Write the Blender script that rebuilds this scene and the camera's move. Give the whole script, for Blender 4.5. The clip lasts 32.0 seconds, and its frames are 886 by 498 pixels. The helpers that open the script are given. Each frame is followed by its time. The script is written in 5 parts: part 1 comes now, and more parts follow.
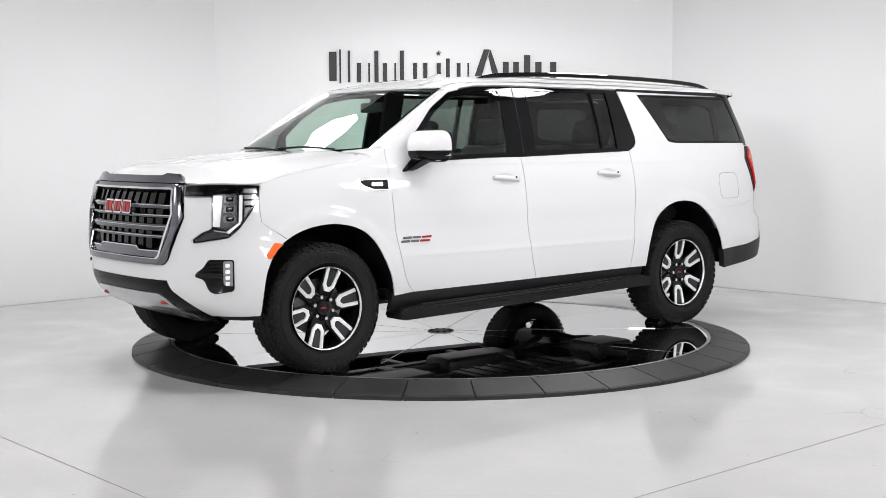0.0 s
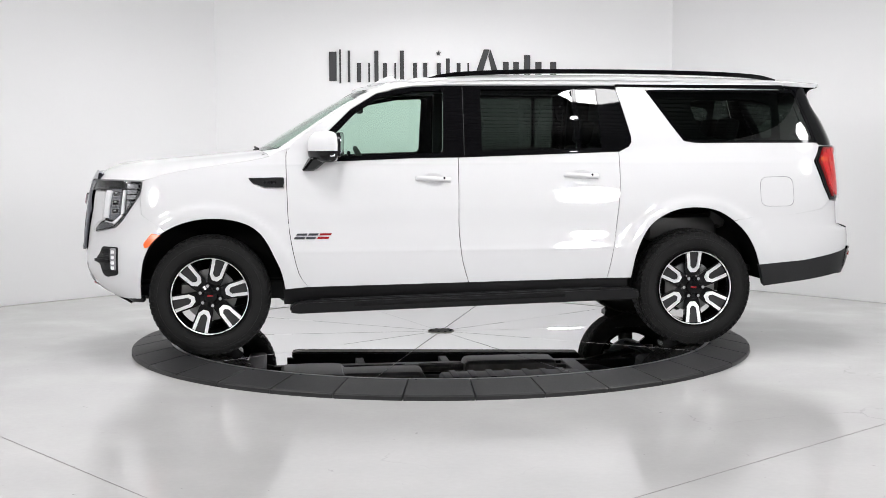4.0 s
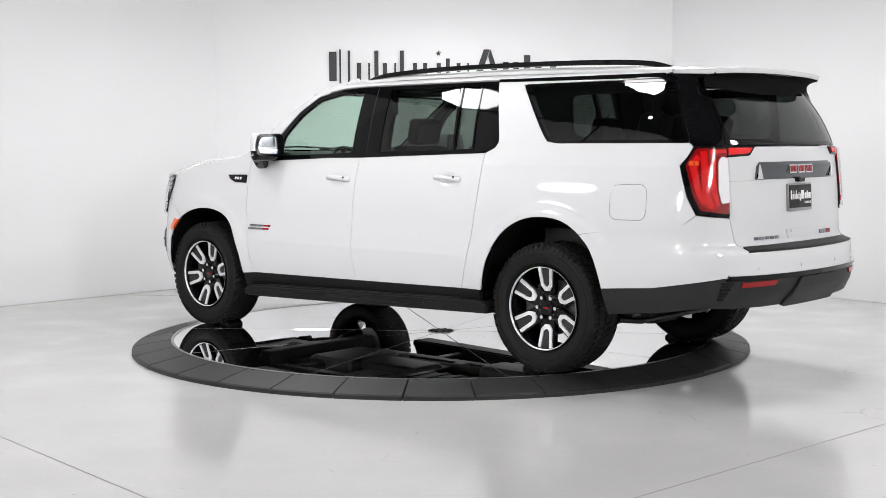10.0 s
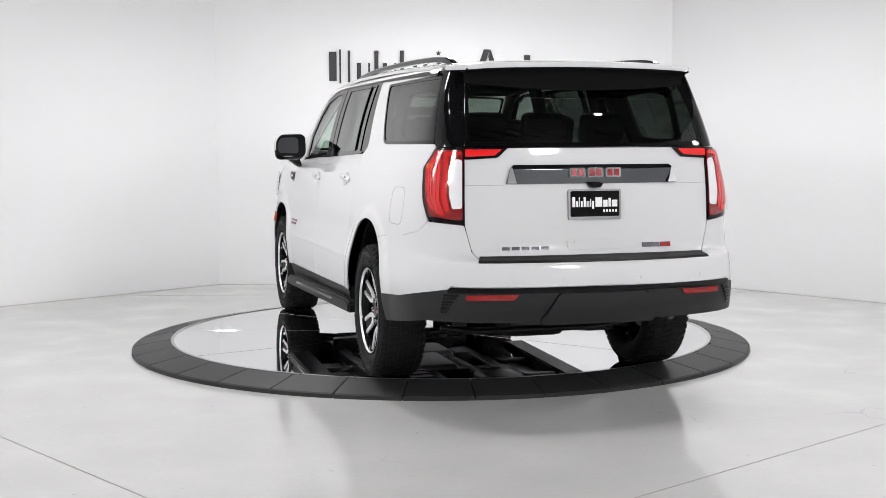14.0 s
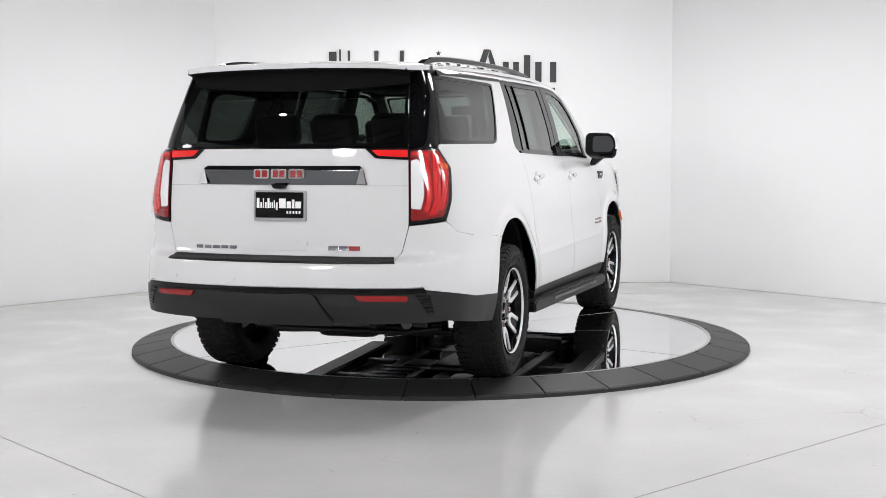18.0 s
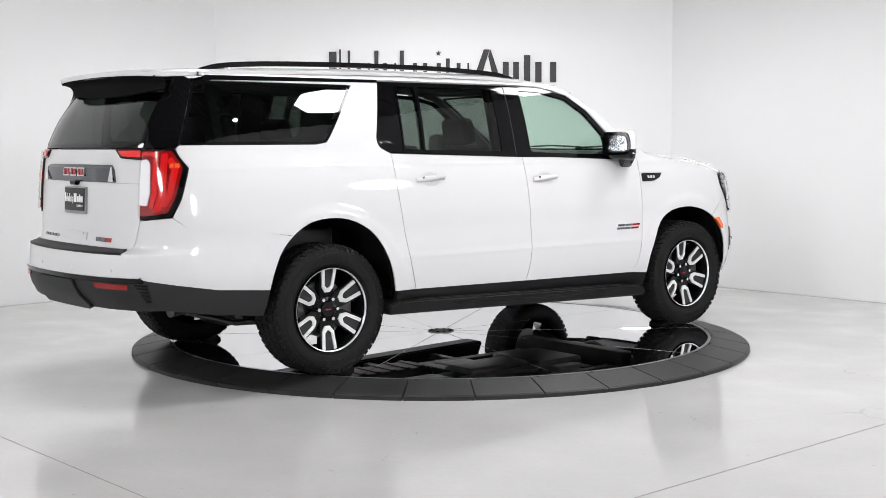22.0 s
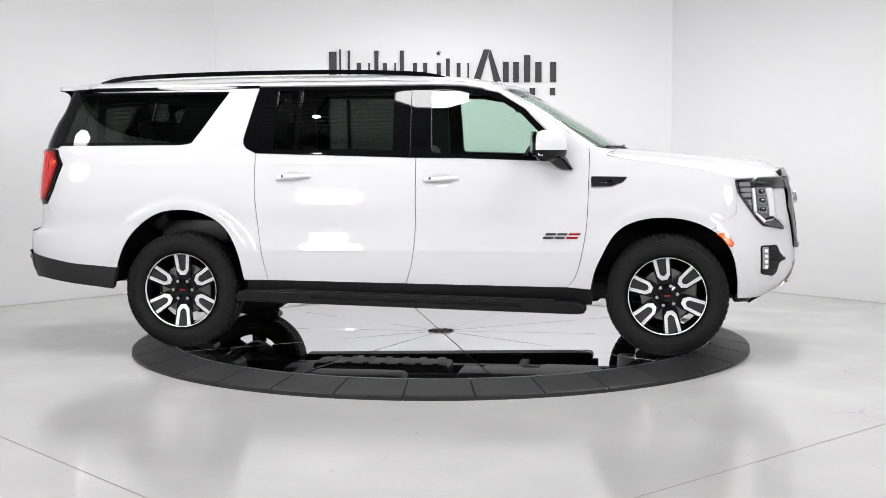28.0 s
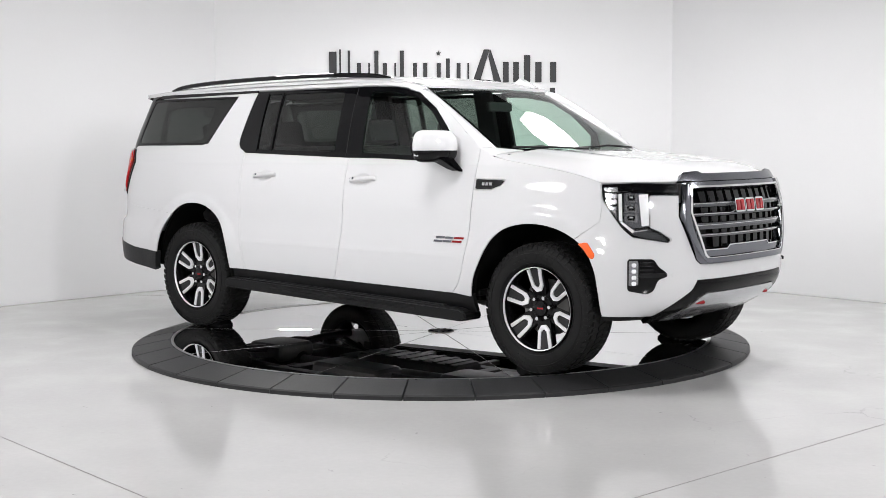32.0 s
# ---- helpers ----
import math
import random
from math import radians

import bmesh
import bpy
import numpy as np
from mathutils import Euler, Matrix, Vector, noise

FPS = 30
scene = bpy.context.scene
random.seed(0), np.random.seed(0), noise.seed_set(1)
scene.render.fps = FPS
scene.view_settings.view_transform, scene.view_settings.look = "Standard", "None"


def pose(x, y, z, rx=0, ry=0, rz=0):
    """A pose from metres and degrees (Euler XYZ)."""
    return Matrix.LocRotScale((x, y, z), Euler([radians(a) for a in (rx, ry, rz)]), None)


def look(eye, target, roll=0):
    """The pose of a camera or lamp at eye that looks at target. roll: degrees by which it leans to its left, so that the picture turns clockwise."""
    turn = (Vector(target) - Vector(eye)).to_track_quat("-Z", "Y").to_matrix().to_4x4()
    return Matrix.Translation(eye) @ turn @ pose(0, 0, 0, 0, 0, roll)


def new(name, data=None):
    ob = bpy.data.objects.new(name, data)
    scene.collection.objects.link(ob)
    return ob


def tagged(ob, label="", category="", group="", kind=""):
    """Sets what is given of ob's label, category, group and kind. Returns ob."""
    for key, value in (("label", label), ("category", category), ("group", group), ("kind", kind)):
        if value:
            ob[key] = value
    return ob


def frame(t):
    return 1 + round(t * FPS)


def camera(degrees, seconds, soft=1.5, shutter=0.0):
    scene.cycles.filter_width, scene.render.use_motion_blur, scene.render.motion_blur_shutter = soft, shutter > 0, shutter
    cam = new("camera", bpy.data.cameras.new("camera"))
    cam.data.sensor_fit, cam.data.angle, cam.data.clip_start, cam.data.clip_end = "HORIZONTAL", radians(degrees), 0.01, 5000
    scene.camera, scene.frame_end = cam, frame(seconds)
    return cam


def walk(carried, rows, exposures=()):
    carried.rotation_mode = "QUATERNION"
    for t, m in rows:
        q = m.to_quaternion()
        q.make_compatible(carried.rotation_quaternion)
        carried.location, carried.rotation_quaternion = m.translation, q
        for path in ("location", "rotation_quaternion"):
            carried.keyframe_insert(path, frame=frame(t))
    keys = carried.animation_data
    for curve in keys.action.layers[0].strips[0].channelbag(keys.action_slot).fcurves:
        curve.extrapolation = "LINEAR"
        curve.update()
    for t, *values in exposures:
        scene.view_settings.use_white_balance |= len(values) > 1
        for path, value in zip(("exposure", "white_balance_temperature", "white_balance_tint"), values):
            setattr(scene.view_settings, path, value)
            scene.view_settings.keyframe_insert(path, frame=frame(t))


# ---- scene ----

# ---------- camera: stands still on a tripod ----------
EYE = (0.0024, -9.7214, 1.5100)
cam = camera(38.522, 32.0, soft=0.55)
AIM = Matrix.Translation(EYE) @ Euler((radians(90 - 4.6998), 0, radians(-0.102))).to_matrix().to_4x4() @ pose(0, 0, 0, 0, 0, -0.2638)
walk(cam, [(0.0, AIM), (32.0, AIM)])

# ---------- light: a white studio with octagonal soft boxes under a dark roof deck ----------
world = bpy.data.worlds.new("studio_world")
scene.world = world
world.use_nodes = True
world.node_tree.nodes["Background"].inputs[0].default_value = (0.9, 0.95, 1.0, 1)
world.node_tree.nodes["Background"].inputs[1].default_value = 0.02
scene.view_settings.exposure = 0.0


# ---------- materials ----------
def material(name, base, rough=0.5, metal=0.0, vary=0.0, scale=8.0, fine=0.0, fine_scale=120.0, bump=0.0, coat=0.0,
             emit=None, spec=0.5, rough_vary=0.0, island=0.0):
    m = bpy.data.materials.new(name)
    m.use_nodes = True
    nt = m.node_tree
    b = nt.nodes["Principled BSDF"]
    b.inputs["Base Color"].default_value = (*base, 1)
    b.inputs["Roughness"].default_value = rough
    b.inputs["Metallic"].default_value = metal
    b.inputs["Coat Weight"].default_value = coat
    b.inputs["Coat Roughness"].default_value = 0.02
    b.inputs["Specular IOR Level"].default_value = spec
    if emit:
        b.inputs["Emission Color"].default_value = (*emit[0], 1)
        b.inputs["Emission Strength"].default_value = emit[1]
    if vary or fine or bump or rough_vary or island:
        tc = nt.nodes.new("ShaderNodeTexCoord")
        n1 = nt.nodes.new("ShaderNodeTexNoise")
        n1.inputs["Scale"].default_value = scale
        n1.inputs["Detail"].default_value = 5
        n2 = nt.nodes.new("ShaderNodeTexNoise")
        n2.inputs["Scale"].default_value = fine_scale
        n2.inputs["Detail"].default_value = 3
        for n in (n1, n2):
            nt.links.new(tc.outputs["Object"], n.inputs["Vector"])
        mix = nt.nodes.new("ShaderNodeMix")
        mix.data_type = "RGBA"
        mix.inputs[6].default_value = (*[c * (1 - vary) for c in base], 1)
        mix.inputs[7].default_value = (*[min(1, c * (1 + vary)) for c in base], 1)
        nt.links.new(n1.outputs["Fac"], mix.inputs[0])
        mul = nt.nodes.new("ShaderNodeMix")
        mul.data_type, mul.blend_type = "RGBA", "MULTIPLY"
        mul.inputs[0].default_value = 1.0
        ramp = nt.nodes.new("ShaderNodeMapRange")
        ramp.inputs["To Min"].default_value, ramp.inputs["To Max"].default_value = 1 - fine, 1 + fine
        nt.links.new(n2.outputs["Fac"], ramp.inputs["Value"])
        nt.links.new(mix.outputs[2], mul.inputs[6])
        nt.links.new(ramp.outputs[0], mul.inputs[7])
        out = mul.outputs[2]
        if island:
            oi = nt.nodes.new("ShaderNodeObjectInfo")
            r2 = nt.nodes.new("ShaderNodeMapRange")
            r2.inputs["To Min"].default_value, r2.inputs["To Max"].default_value = 1 - island, 1 + island
            nt.links.new(oi.outputs["Random"], r2.inputs["Value"])
            m2 = nt.nodes.new("ShaderNodeMix")
            m2.data_type, m2.blend_type = "RGBA", "MULTIPLY"
            m2.inputs[0].default_value = 1.0
            nt.links.new(out, m2.inputs[6])
            nt.links.new(r2.outputs[0], m2.inputs[7])
            out = m2.outputs[2]
        nt.links.new(out, b.inputs["Base Color"])
        if bump:
            bp = nt.nodes.new("ShaderNodeBump")
            bp.inputs["Strength"].default_value = bump
            bp.inputs["Distance"].default_value = 0.002
            nt.links.new(n2.outputs["Fac"], bp.inputs["Height"])
            nt.links.new(bp.outputs[0], b.inputs["Normal"])
        if rough_vary:
            r3 = nt.nodes.new("ShaderNodeMapRange")
            r3.inputs["From Min"].default_value, r3.inputs["From Max"].default_value = 0.3, 0.7
            r3.inputs["To Min"].default_value, r3.inputs["To Max"].default_value = rough - rough_vary, rough + rough_vary
            nt.links.new(n1.outputs["Fac"], r3.inputs["Value"])
            nt.links.new(r3.outputs[0], b.inputs["Roughness"])
    return m


def glass(name, tint, gloss=0.06):
    """A thin pane: tinted see-through, with a Fresnel gloss."""
    m = bpy.data.materials.new(name)
    m.use_nodes = True
    nt = m.node_tree
    nt.nodes.remove(nt.nodes["Principled BSDF"])
    tr = nt.nodes.new("ShaderNodeBsdfTransparent")
    tr.inputs[0].default_value = (*tint, 1)
    gl = nt.nodes.new("ShaderNodeBsdfGlossy")
    gl.inputs["Roughness"].default_value = 0.0
    gl.inputs["Color"].default_value = (1, 1, 1, 1)
    lw = nt.nodes.new("ShaderNodeLayerWeight")
    lw.inputs["Blend"].default_value = 0.5
    pw = nt.nodes.new("ShaderNodeMath")
    pw.operation = "POWER"
    pw.inputs[1].default_value = 5.0
    fr = nt.nodes.new("ShaderNodeMath")
    fr.operation = "MULTIPLY_ADD"
    fr.inputs[1].default_value, fr.inputs[2].default_value = 1 - gloss, gloss
    nt.links.new(lw.outputs["Facing"], pw.inputs[0])
    nt.links.new(pw.outputs[0], fr.inputs[0])
    mx = nt.nodes.new("ShaderNodeMixShader")
    nt.links.new(fr.outputs[0], mx.inputs[0])
    nt.links.new(tr.outputs[0], mx.inputs[1])
    nt.links.new(gl.outputs[0], mx.inputs[2])
    nt.links.new(mx.outputs[0], nt.nodes["Material Output"].inputs[0])
    return m


WALL = material("wall_paint", (0.80, 0.80, 0.805), 0.55, vary=0.012, scale=1.3, fine=0.01, fine_scale=60, bump=0.05)
FLOOR = material("epoxy_floor", (0.56, 0.555, 0.55), 0.13, vary=0.08, scale=1.6, fine=0.04, fine_scale=30, rough_vary=0.07)


def worn_floor(m):
    """Specks, hairline cracks and scuffed gloss in the epoxy."""
    nt = m.node_tree
    b = nt.nodes["Principled BSDF"]
    src = b.inputs["Base Color"].links[0].from_socket
    tc = nt.nodes.new("ShaderNodeTexCoord")
    warp = nt.nodes.new("ShaderNodeTexNoise")
    warp.inputs["Scale"].default_value, warp.inputs["Detail"].default_value = 2.2, 8
    add = nt.nodes.new("ShaderNodeVectorMath")
    add.operation = "MULTIPLY_ADD"
    add.inputs[1].default_value = (.5, .5, .5)
    vor = nt.nodes.new("ShaderNodeTexVoronoi")
    vor.feature = "DISTANCE_TO_EDGE"
    vor.inputs["Scale"].default_value = 0.55
    nt.links.new(tc.outputs["Object"], warp.inputs["Vector"])
    nt.links.new(warp.outputs["Color"], add.inputs[0])
    nt.links.new(tc.outputs["Object"], add.inputs[2])
    nt.links.new(add.outputs[0], vor.inputs["Vector"])
    crack = nt.nodes.new("ShaderNodeMapRange")
    crack.inputs["From Max"].default_value = 0.004
    crack.inputs["To Min"].default_value, crack.inputs["To Max"].default_value = 0.80, 1.0
    nt.links.new(vor.outputs["Distance"], crack.inputs["Value"])
    patch = nt.nodes.new("ShaderNodeTexNoise")
    patch.inputs["Scale"].default_value, patch.inputs["Detail"].default_value = 0.9, 3
    gate = nt.nodes.new("ShaderNodeMapRange")
    gate.inputs["From Min"].default_value, gate.inputs["From Max"].default_value = 0.56, 0.66
    nt.links.new(tc.outputs["Object"], patch.inputs["Vector"])
    nt.links.new(patch.outputs["Fac"], gate.inputs["Value"])
    m1 = nt.nodes.new("ShaderNodeMix")
    m1.data_type, m1.blend_type = "RGBA", "MULTIPLY"
    nt.links.new(gate.outputs[0], m1.inputs[0])
    nt.links.new(src, m1.inputs[6])
    nt.links.new(crack.outputs[0], m1.inputs[7])
    dots = nt.nodes.new("ShaderNodeTexVoronoi")
    dots.inputs["Scale"].default_value = 5.5
    dots.inputs["Randomness"].default_value = 1.0
    nt.links.new(add.outputs[0], dots.inputs["Vector"])
    spot = nt.nodes.new("ShaderNodeMapRange")
    spot.inputs["From Min"].default_value, spot.inputs["From Max"].default_value = 0.020, 0.045
    spot.inputs["To Min"].default_value, spot.inputs["To Max"].default_value = 0.62, 1.0
    nt.links.new(dots.outputs["Distance"], spot.inputs["Value"])
    m2 = nt.nodes.new("ShaderNodeMix")
    m2.data_type, m2.blend_type = "RGBA", "MULTIPLY"
    m2.inputs[0].default_value = 1.0
    nt.links.new(m1.outputs[2], m2.inputs[6])
    nt.links.new(spot.outputs[0], m2.inputs[7])
    nt.links.new(m2.outputs[2], b.inputs["Base Color"])


worn_floor(FLOOR)
DECK = material("roof_deck_black", (0.03, 0.03, 0.032), 0.6, vary=0.2, scale=3)
MIRROR = material("mirror_plate", (0.80, 0.80, 0.81), 0.012, metal=1.0)
TILE = material("ring_tile_rubber", (0.023, 0.023, 0.024), 0.45, spec=0.25, vary=0.25, scale=5, fine=0.15, fine_scale=180, bump=0.25, island=0.12)
STEEL = material("brushed_steel", (0.55, 0.55, 0.55), 0.3, metal=1.0, vary=0.1, scale=30)
CREAM = material("hub_plate_paint", (0.72, 0.69, 0.62), 0.5, vary=0.15, scale=30)
PAINT = material("white_car_paint", (0.625, 0.625, 0.635), 0.35, coat=1.0, spec=0.1)
GBLACK = material("gloss_black_trim", (0.003, 0.003, 0.0035), 0.04, spec=0.3)
CHINB = material("satin_black_trim", (0.004, 0.004, 0.0045), 0.22, spec=0.12, fine=0.1, fine_scale=300)
MBLACK = material("matte_black_plastic", (0.007, 0.007, 0.0075), 0.45, spec=0.18, vary=0.15, scale=20, fine=0.1, fine_scale=400, bump=0.15)
CLAD = material("grained_dark_plastic", (0.014, 0.0145, 0.0155), 0.50, spec=0.3, vary=0.12, scale=12, fine=0.1, fine_scale=500, bump=0.2)
GREYM = material("dark_satin_metal", (0.20, 0.205, 0.228), 0.18, metal=1.0, vary=0.08, scale=10)
CHROME = material("chrome", (0.82, 0.82, 0.83), 0.06, metal=1.0)
SILVER = material("silver_skid_paint", (0.55, 0.56, 0.58), 0.16, metal=0.8)
RED = material("red_emblem", (0.27, 0.006, 0.010), 0.25, coat=0.2)
REDLENS = material("red_lamp_lens", (0.74, 0.010, 0.012), 0.12, coat=0.3)
PALERED = material("pale_red_lens", (0.66, 0.03, 0.03), 0.15, coat=0.2)
DEEPRED = material("deep_red_lens", (0.24, 0.004, 0.005), 0.10, coat=0.3)
AMBER = material("amber_lens", (0.90, 0.13, 0.02), 0.12, coat=0.8)
REFLECTOR = material("silver_reflector", (0.80, 0.80, 0.82), 0.30, metal=0.9)
LINER = material("felt_liner_black", (0.006, 0.006, 0.006), 0.85, spec=0.05, fine=0.2, fine_scale=200)
FACET = material("silver_lamp_facet", (0.40, 0.40, 0.42), 0.20, metal=0.8)
LIGHTGUIDE = material("white_light_guide", (0.88, 0.88, 0.9), 0.2, coat=0.6)
DARKCHROME = material("smoked_chrome", (0.155, 0.16, 0.172), 0.10, metal=1.0)
FRAMEGREY = material("plate_frame_silver", (0.30, 0.30, 0.31), 0.38, metal=0.6)
RUBBER = material("tyre_rubber", (0.011, 0.011, 0.011), 0.6, spec=0.15, vary=0.2, scale=12, fine=0.15, fine_scale=300, bump=0.15)
MACHINED = material("machined_aluminium", (0.88, 0.88, 0.89), 0.34, metal=0.55, fine=0.05, fine_scale=300)
WBLACK = material("gloss_black_wheel", (0.004, 0.004, 0.0045), 0.10, spec=0.25)
DISC = material("brake_iron", (0.22, 0.22, 0.22), 0.4, metal=1.0, vary=0.2, scale=30)
CABIN = material("dark_cabin_trim", (0.012, 0.012, 0.013), 0.6, vary=0.2, scale=15, fine=0.1, fine_scale=300, bump=0.1)
LEATHER = material("black_leather", (0.016, 0.015, 0.015), 0.45, vary=0.2, scale=15, fine=0.1, fine_scale=250, bump=0.2)
CHASSIS = material("chassis_black", (0.009, 0.009, 0.0095), 0.4, spec=0.3, vary=0.3, scale=9, fine=0.15, fine_scale=90)
CASTING = material("cast_metal", (0.10, 0.098, 0.095), 0.42, metal=0.8, vary=0.3, scale=14)
SIGN = material("sign_charcoal", (0.02, 0.02, 0.022), 0.5)
WHITEBAR = material("plate_print_white", (0.8, 0.8, 0.8), 0.5)
GLASS = glass("clear_green_glass", (0.71, 0.845, 0.77))
PRIVACY = glass("privacy_glass", (0.145, 0.168, 0.155))
LENS = glass("clear_lens", (0.94, 0.94, 0.94), 0.03)
SOFT = material("soft_box_cloth", (0.9, 0.9, 0.9), 0.6, emit=((1, .990, .996), 100.0))
SOFT_KEY = material("key_box_cloth", (0.9, 0.9, 0.9), 0.6, emit=((1, .990, .996), 31.0))
SOFT_BACK = material("back_box_cloth", (0.9, 0.9, 0.9), 0.6, emit=((1, .990, .996), 30.0))


# ---------- mesh helpers ----------
def mesh_object(name, verts, faces, mat, parent=None, label="", normals=None, smooth=False, kind="", category="", group=""):
    me = bpy.data.meshes.new(name)
    me.from_pydata([tuple(v) for v in verts], [], faces)
    me.update()
    if smooth or normals is not None:
        me.shade_smooth()
    if normals is not None:
        me.normals_split_custom_set_from_vertices([tuple(n) for n in normals])
    me.materials.append(mat)
    o = new(name, me)
    if parent:
        o.parent = parent
    return tagged(o, label, category, group, kind)


def part(name, bm, mat, parent, label="", smooth=30):
    """Link a bmesh as one mesh under a thing or part."""
    me = bpy.data.meshes.new(name)
    bmesh.ops.recalc_face_normals(bm, faces=bm.faces)
    bm.to_mesh(me)
    bm.free()
    if smooth:
        me.shade_smooth()
        me.set_sharp_from_angle(angle=radians(smooth))
    me.materials.append(mat)
    o = new(name, me)
    if parent:
        o.parent = parent
    return tagged(o, label)


def box(bm, x0, x1, y0, y1, z0, z1, bevel=0.0, m=None):
    r = bmesh.ops.create_cube(bm, size=1.0)
    vs = r["verts"]
    t = Matrix.Translation(((x0 + x1) / 2, (y0 + y1) / 2, (z0 + z1) / 2)) @ Matrix.Diagonal((x1 - x0, y1 - y0, z1 - z0, 1))
    bmesh.ops.transform(bm, matrix=t, verts=vs)
    if bevel:
        es = list({e for v in vs for e in v.link_edges})
        r = bmesh.ops.bevel(bm, geom=es, offset=bevel, segments=3, affect="EDGES", profile=0.6)
        vs = list({v for f in r["faces"] for v in f.verts} | {v for v in vs if v.is_valid})
    if m is not None:
        bmesh.ops.transform(bm, matrix=m, verts=vs)
    return vs


def cylinder(bm, p, q, r, r2=None, seg=20):
    p, q = Vector(p), Vector(q)
    d = q - p
    m = Matrix.Translation((p + q) / 2) @ d.to_track_quat("Z", "Y").to_matrix().to_4x4()
    return bmesh.ops.create_cone(bm, cap_ends=True, segments=seg, radius1=r, radius2=r if r2 is None else r2, depth=d.length, matrix=m)["verts"]


def prism(bm, pts, place, depth):
    """A flat outline pts (u, v), put into space by place(u, v, w), and given a depth along w."""
    n = len(pts)
    a = [bm.verts.new(place(u, v, 0)) for u, v in pts]
    b = [bm.verts.new(place(u, v, depth)) for u, v in pts]
    for i in range(n):
        bm.faces.new((a[i], a[(i + 1) % n], b[(i + 1) % n], b[i]))
    bm.faces.new(a)
    bm.faces.new(b[::-1])


def lathe(bm, profile, seg=64, axis="y"):
    """Turn (radius, along) points round an axis; a closed profile gives a ring."""
    rings = []
    for k in range(seg):
        a = 2 * math.pi * k / seg
        c, s = math.cos(a), math.sin(a)
        if axis == "y":
            rings.append([bm.verts.new((r * c, w, r * s)) for r, w in profile])
        else:
            rings.append([bm.verts.new((r * c, r * s, w)) for r, w in profile])
    n = len(profile)
    for k in range(seg):
        p, q = rings[k], rings[(k + 1) % seg]
        for i in range(n):
            j = (i + 1) % n
            bm.faces.new((p[i], p[j], q[j], q[i]))


def tube(bm, pts, r, seg=10):
    for p, q in zip(pts, pts[1:]):
        cylinder(bm, p, q, r, seg=seg)
    for p in pts[1:-1]:
        bmesh.ops.create_uvsphere(bm, u_segments=seg, v_segments=6, radius=r, matrix=Matrix.Translation(p))


# ---------- the room ----------
CL, CR = Vector((-2.422, 4.073, 0)), Vector((2.510, 4.083, 0))
H_ROOM = 5.2
LEFT_END, RIGHT_END = Vector((-6.6, -0.333, 0)), Vector((6.4, -0.350, 0))
LEFT_BACK, RIGHT_BACK = Vector((-6.6, -10.9, 0)), Vector((6.4, -10.9, 0))


def wall(name, a, b, label, thick=0.12):
    d = (b - a).normalized()
    n = Vector((d.y, -d.x, 0))
    if n.dot(Vector((0, -3, 0)) - a) > 0:
        n = -n
    bm = bmesh.new()
    a2, b2 = a + n * thick, b + n * thick
    vs = [bm.verts.new(p + Vector((0, 0, z))) for z in (-0.02, H_ROOM) for p in (a, b, b2, a2)]
    for f in ((0, 1, 2, 3), (4, 5, 6, 7), (0, 1, 5, 4), (1, 2, 6, 5), (2, 3, 7, 6), (3, 0, 4, 7)):
        bm.faces.new([vs[i] for i in f])
    return tagged(part(name, bm, WALL, None, smooth=0), label, "wall", kind="structure")


wall("wall_north", CL, CR, "smooth white painted studio wall behind the turntable")
wall("wall_northwest", LEFT_END, CL, "smooth white angled studio side wall")
wall("wall_northeast", CR, RIGHT_END, "smooth white angled studio side wall")
wall("wall_west", LEFT_BACK, LEFT_END, "plain white studio side wall")
wall("wall_east", RIGHT_END, RIGHT_BACK, "plain white studio side wall")
wall("wall_south", RIGHT_BACK, LEFT_BACK, "plain white studio end wall")

bm = bmesh.new()
pts = [LEFT_BACK, RIGHT_BACK, RIGHT_END, CR, CL, LEFT_END]
n = len(pts)
top = [bm.verts.new((p.x * 1.06, p.y * 1.03 + (0.2 if p.y > 0 else -0.2), 0)) for p in pts]
low = [bm.verts.new((v.co.x, v.co.y, -0.15)) for v in top]
bm.faces.new(top)
bm.faces.new(low[::-1])
for i in range(n):
    bm.faces.new((top[i], low[i], low[(i + 1) % n], top[(i + 1) % n]))
tagged(part("floor", bm, FLOOR, None, smooth=0), "polished pale grey epoxy concrete floor with hairline joints", "floor", kind="structure")

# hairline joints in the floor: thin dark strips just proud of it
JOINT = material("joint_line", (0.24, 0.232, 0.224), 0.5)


def joint(name, a, b, w=0.006):
    a, b = Vector((*a, 0)), Vector((*b, 0))
    d = (b - a).normalized()
    n = Vector((-d.y, d.x, 0)) * w / 2
    bm = bmesh.new()
    prism(bm, [(0, -w / 2), ((b - a).length, -w / 2), ((b - a).length, w / 2), (0, w / 2)],
          lambda u, v, q: a + d * u + n / (w / 2) * v + Vector((0, 0, 0.0005 + q)), 0.001)
    return tagged(part(name, bm, JOINT, None, smooth=0), "thin dark strip on the epoxy floor, at a saw-cut joint or wall foot", "floor joint", "floor joints", "structure")


joint("floor_joint", (-5.747, 0.721), (-0.319, -5.445))
joint("floor_joint", (5.342, -0.339), (-0.215, -5.343))
joint("floor_joint", (-3.30, 3.05), (3.307, 3.05))

# dark strip along each wall's foot, so that the wall and floor line shows
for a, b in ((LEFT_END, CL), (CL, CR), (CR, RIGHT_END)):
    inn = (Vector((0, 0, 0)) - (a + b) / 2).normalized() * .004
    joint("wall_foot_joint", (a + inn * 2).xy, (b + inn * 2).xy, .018)

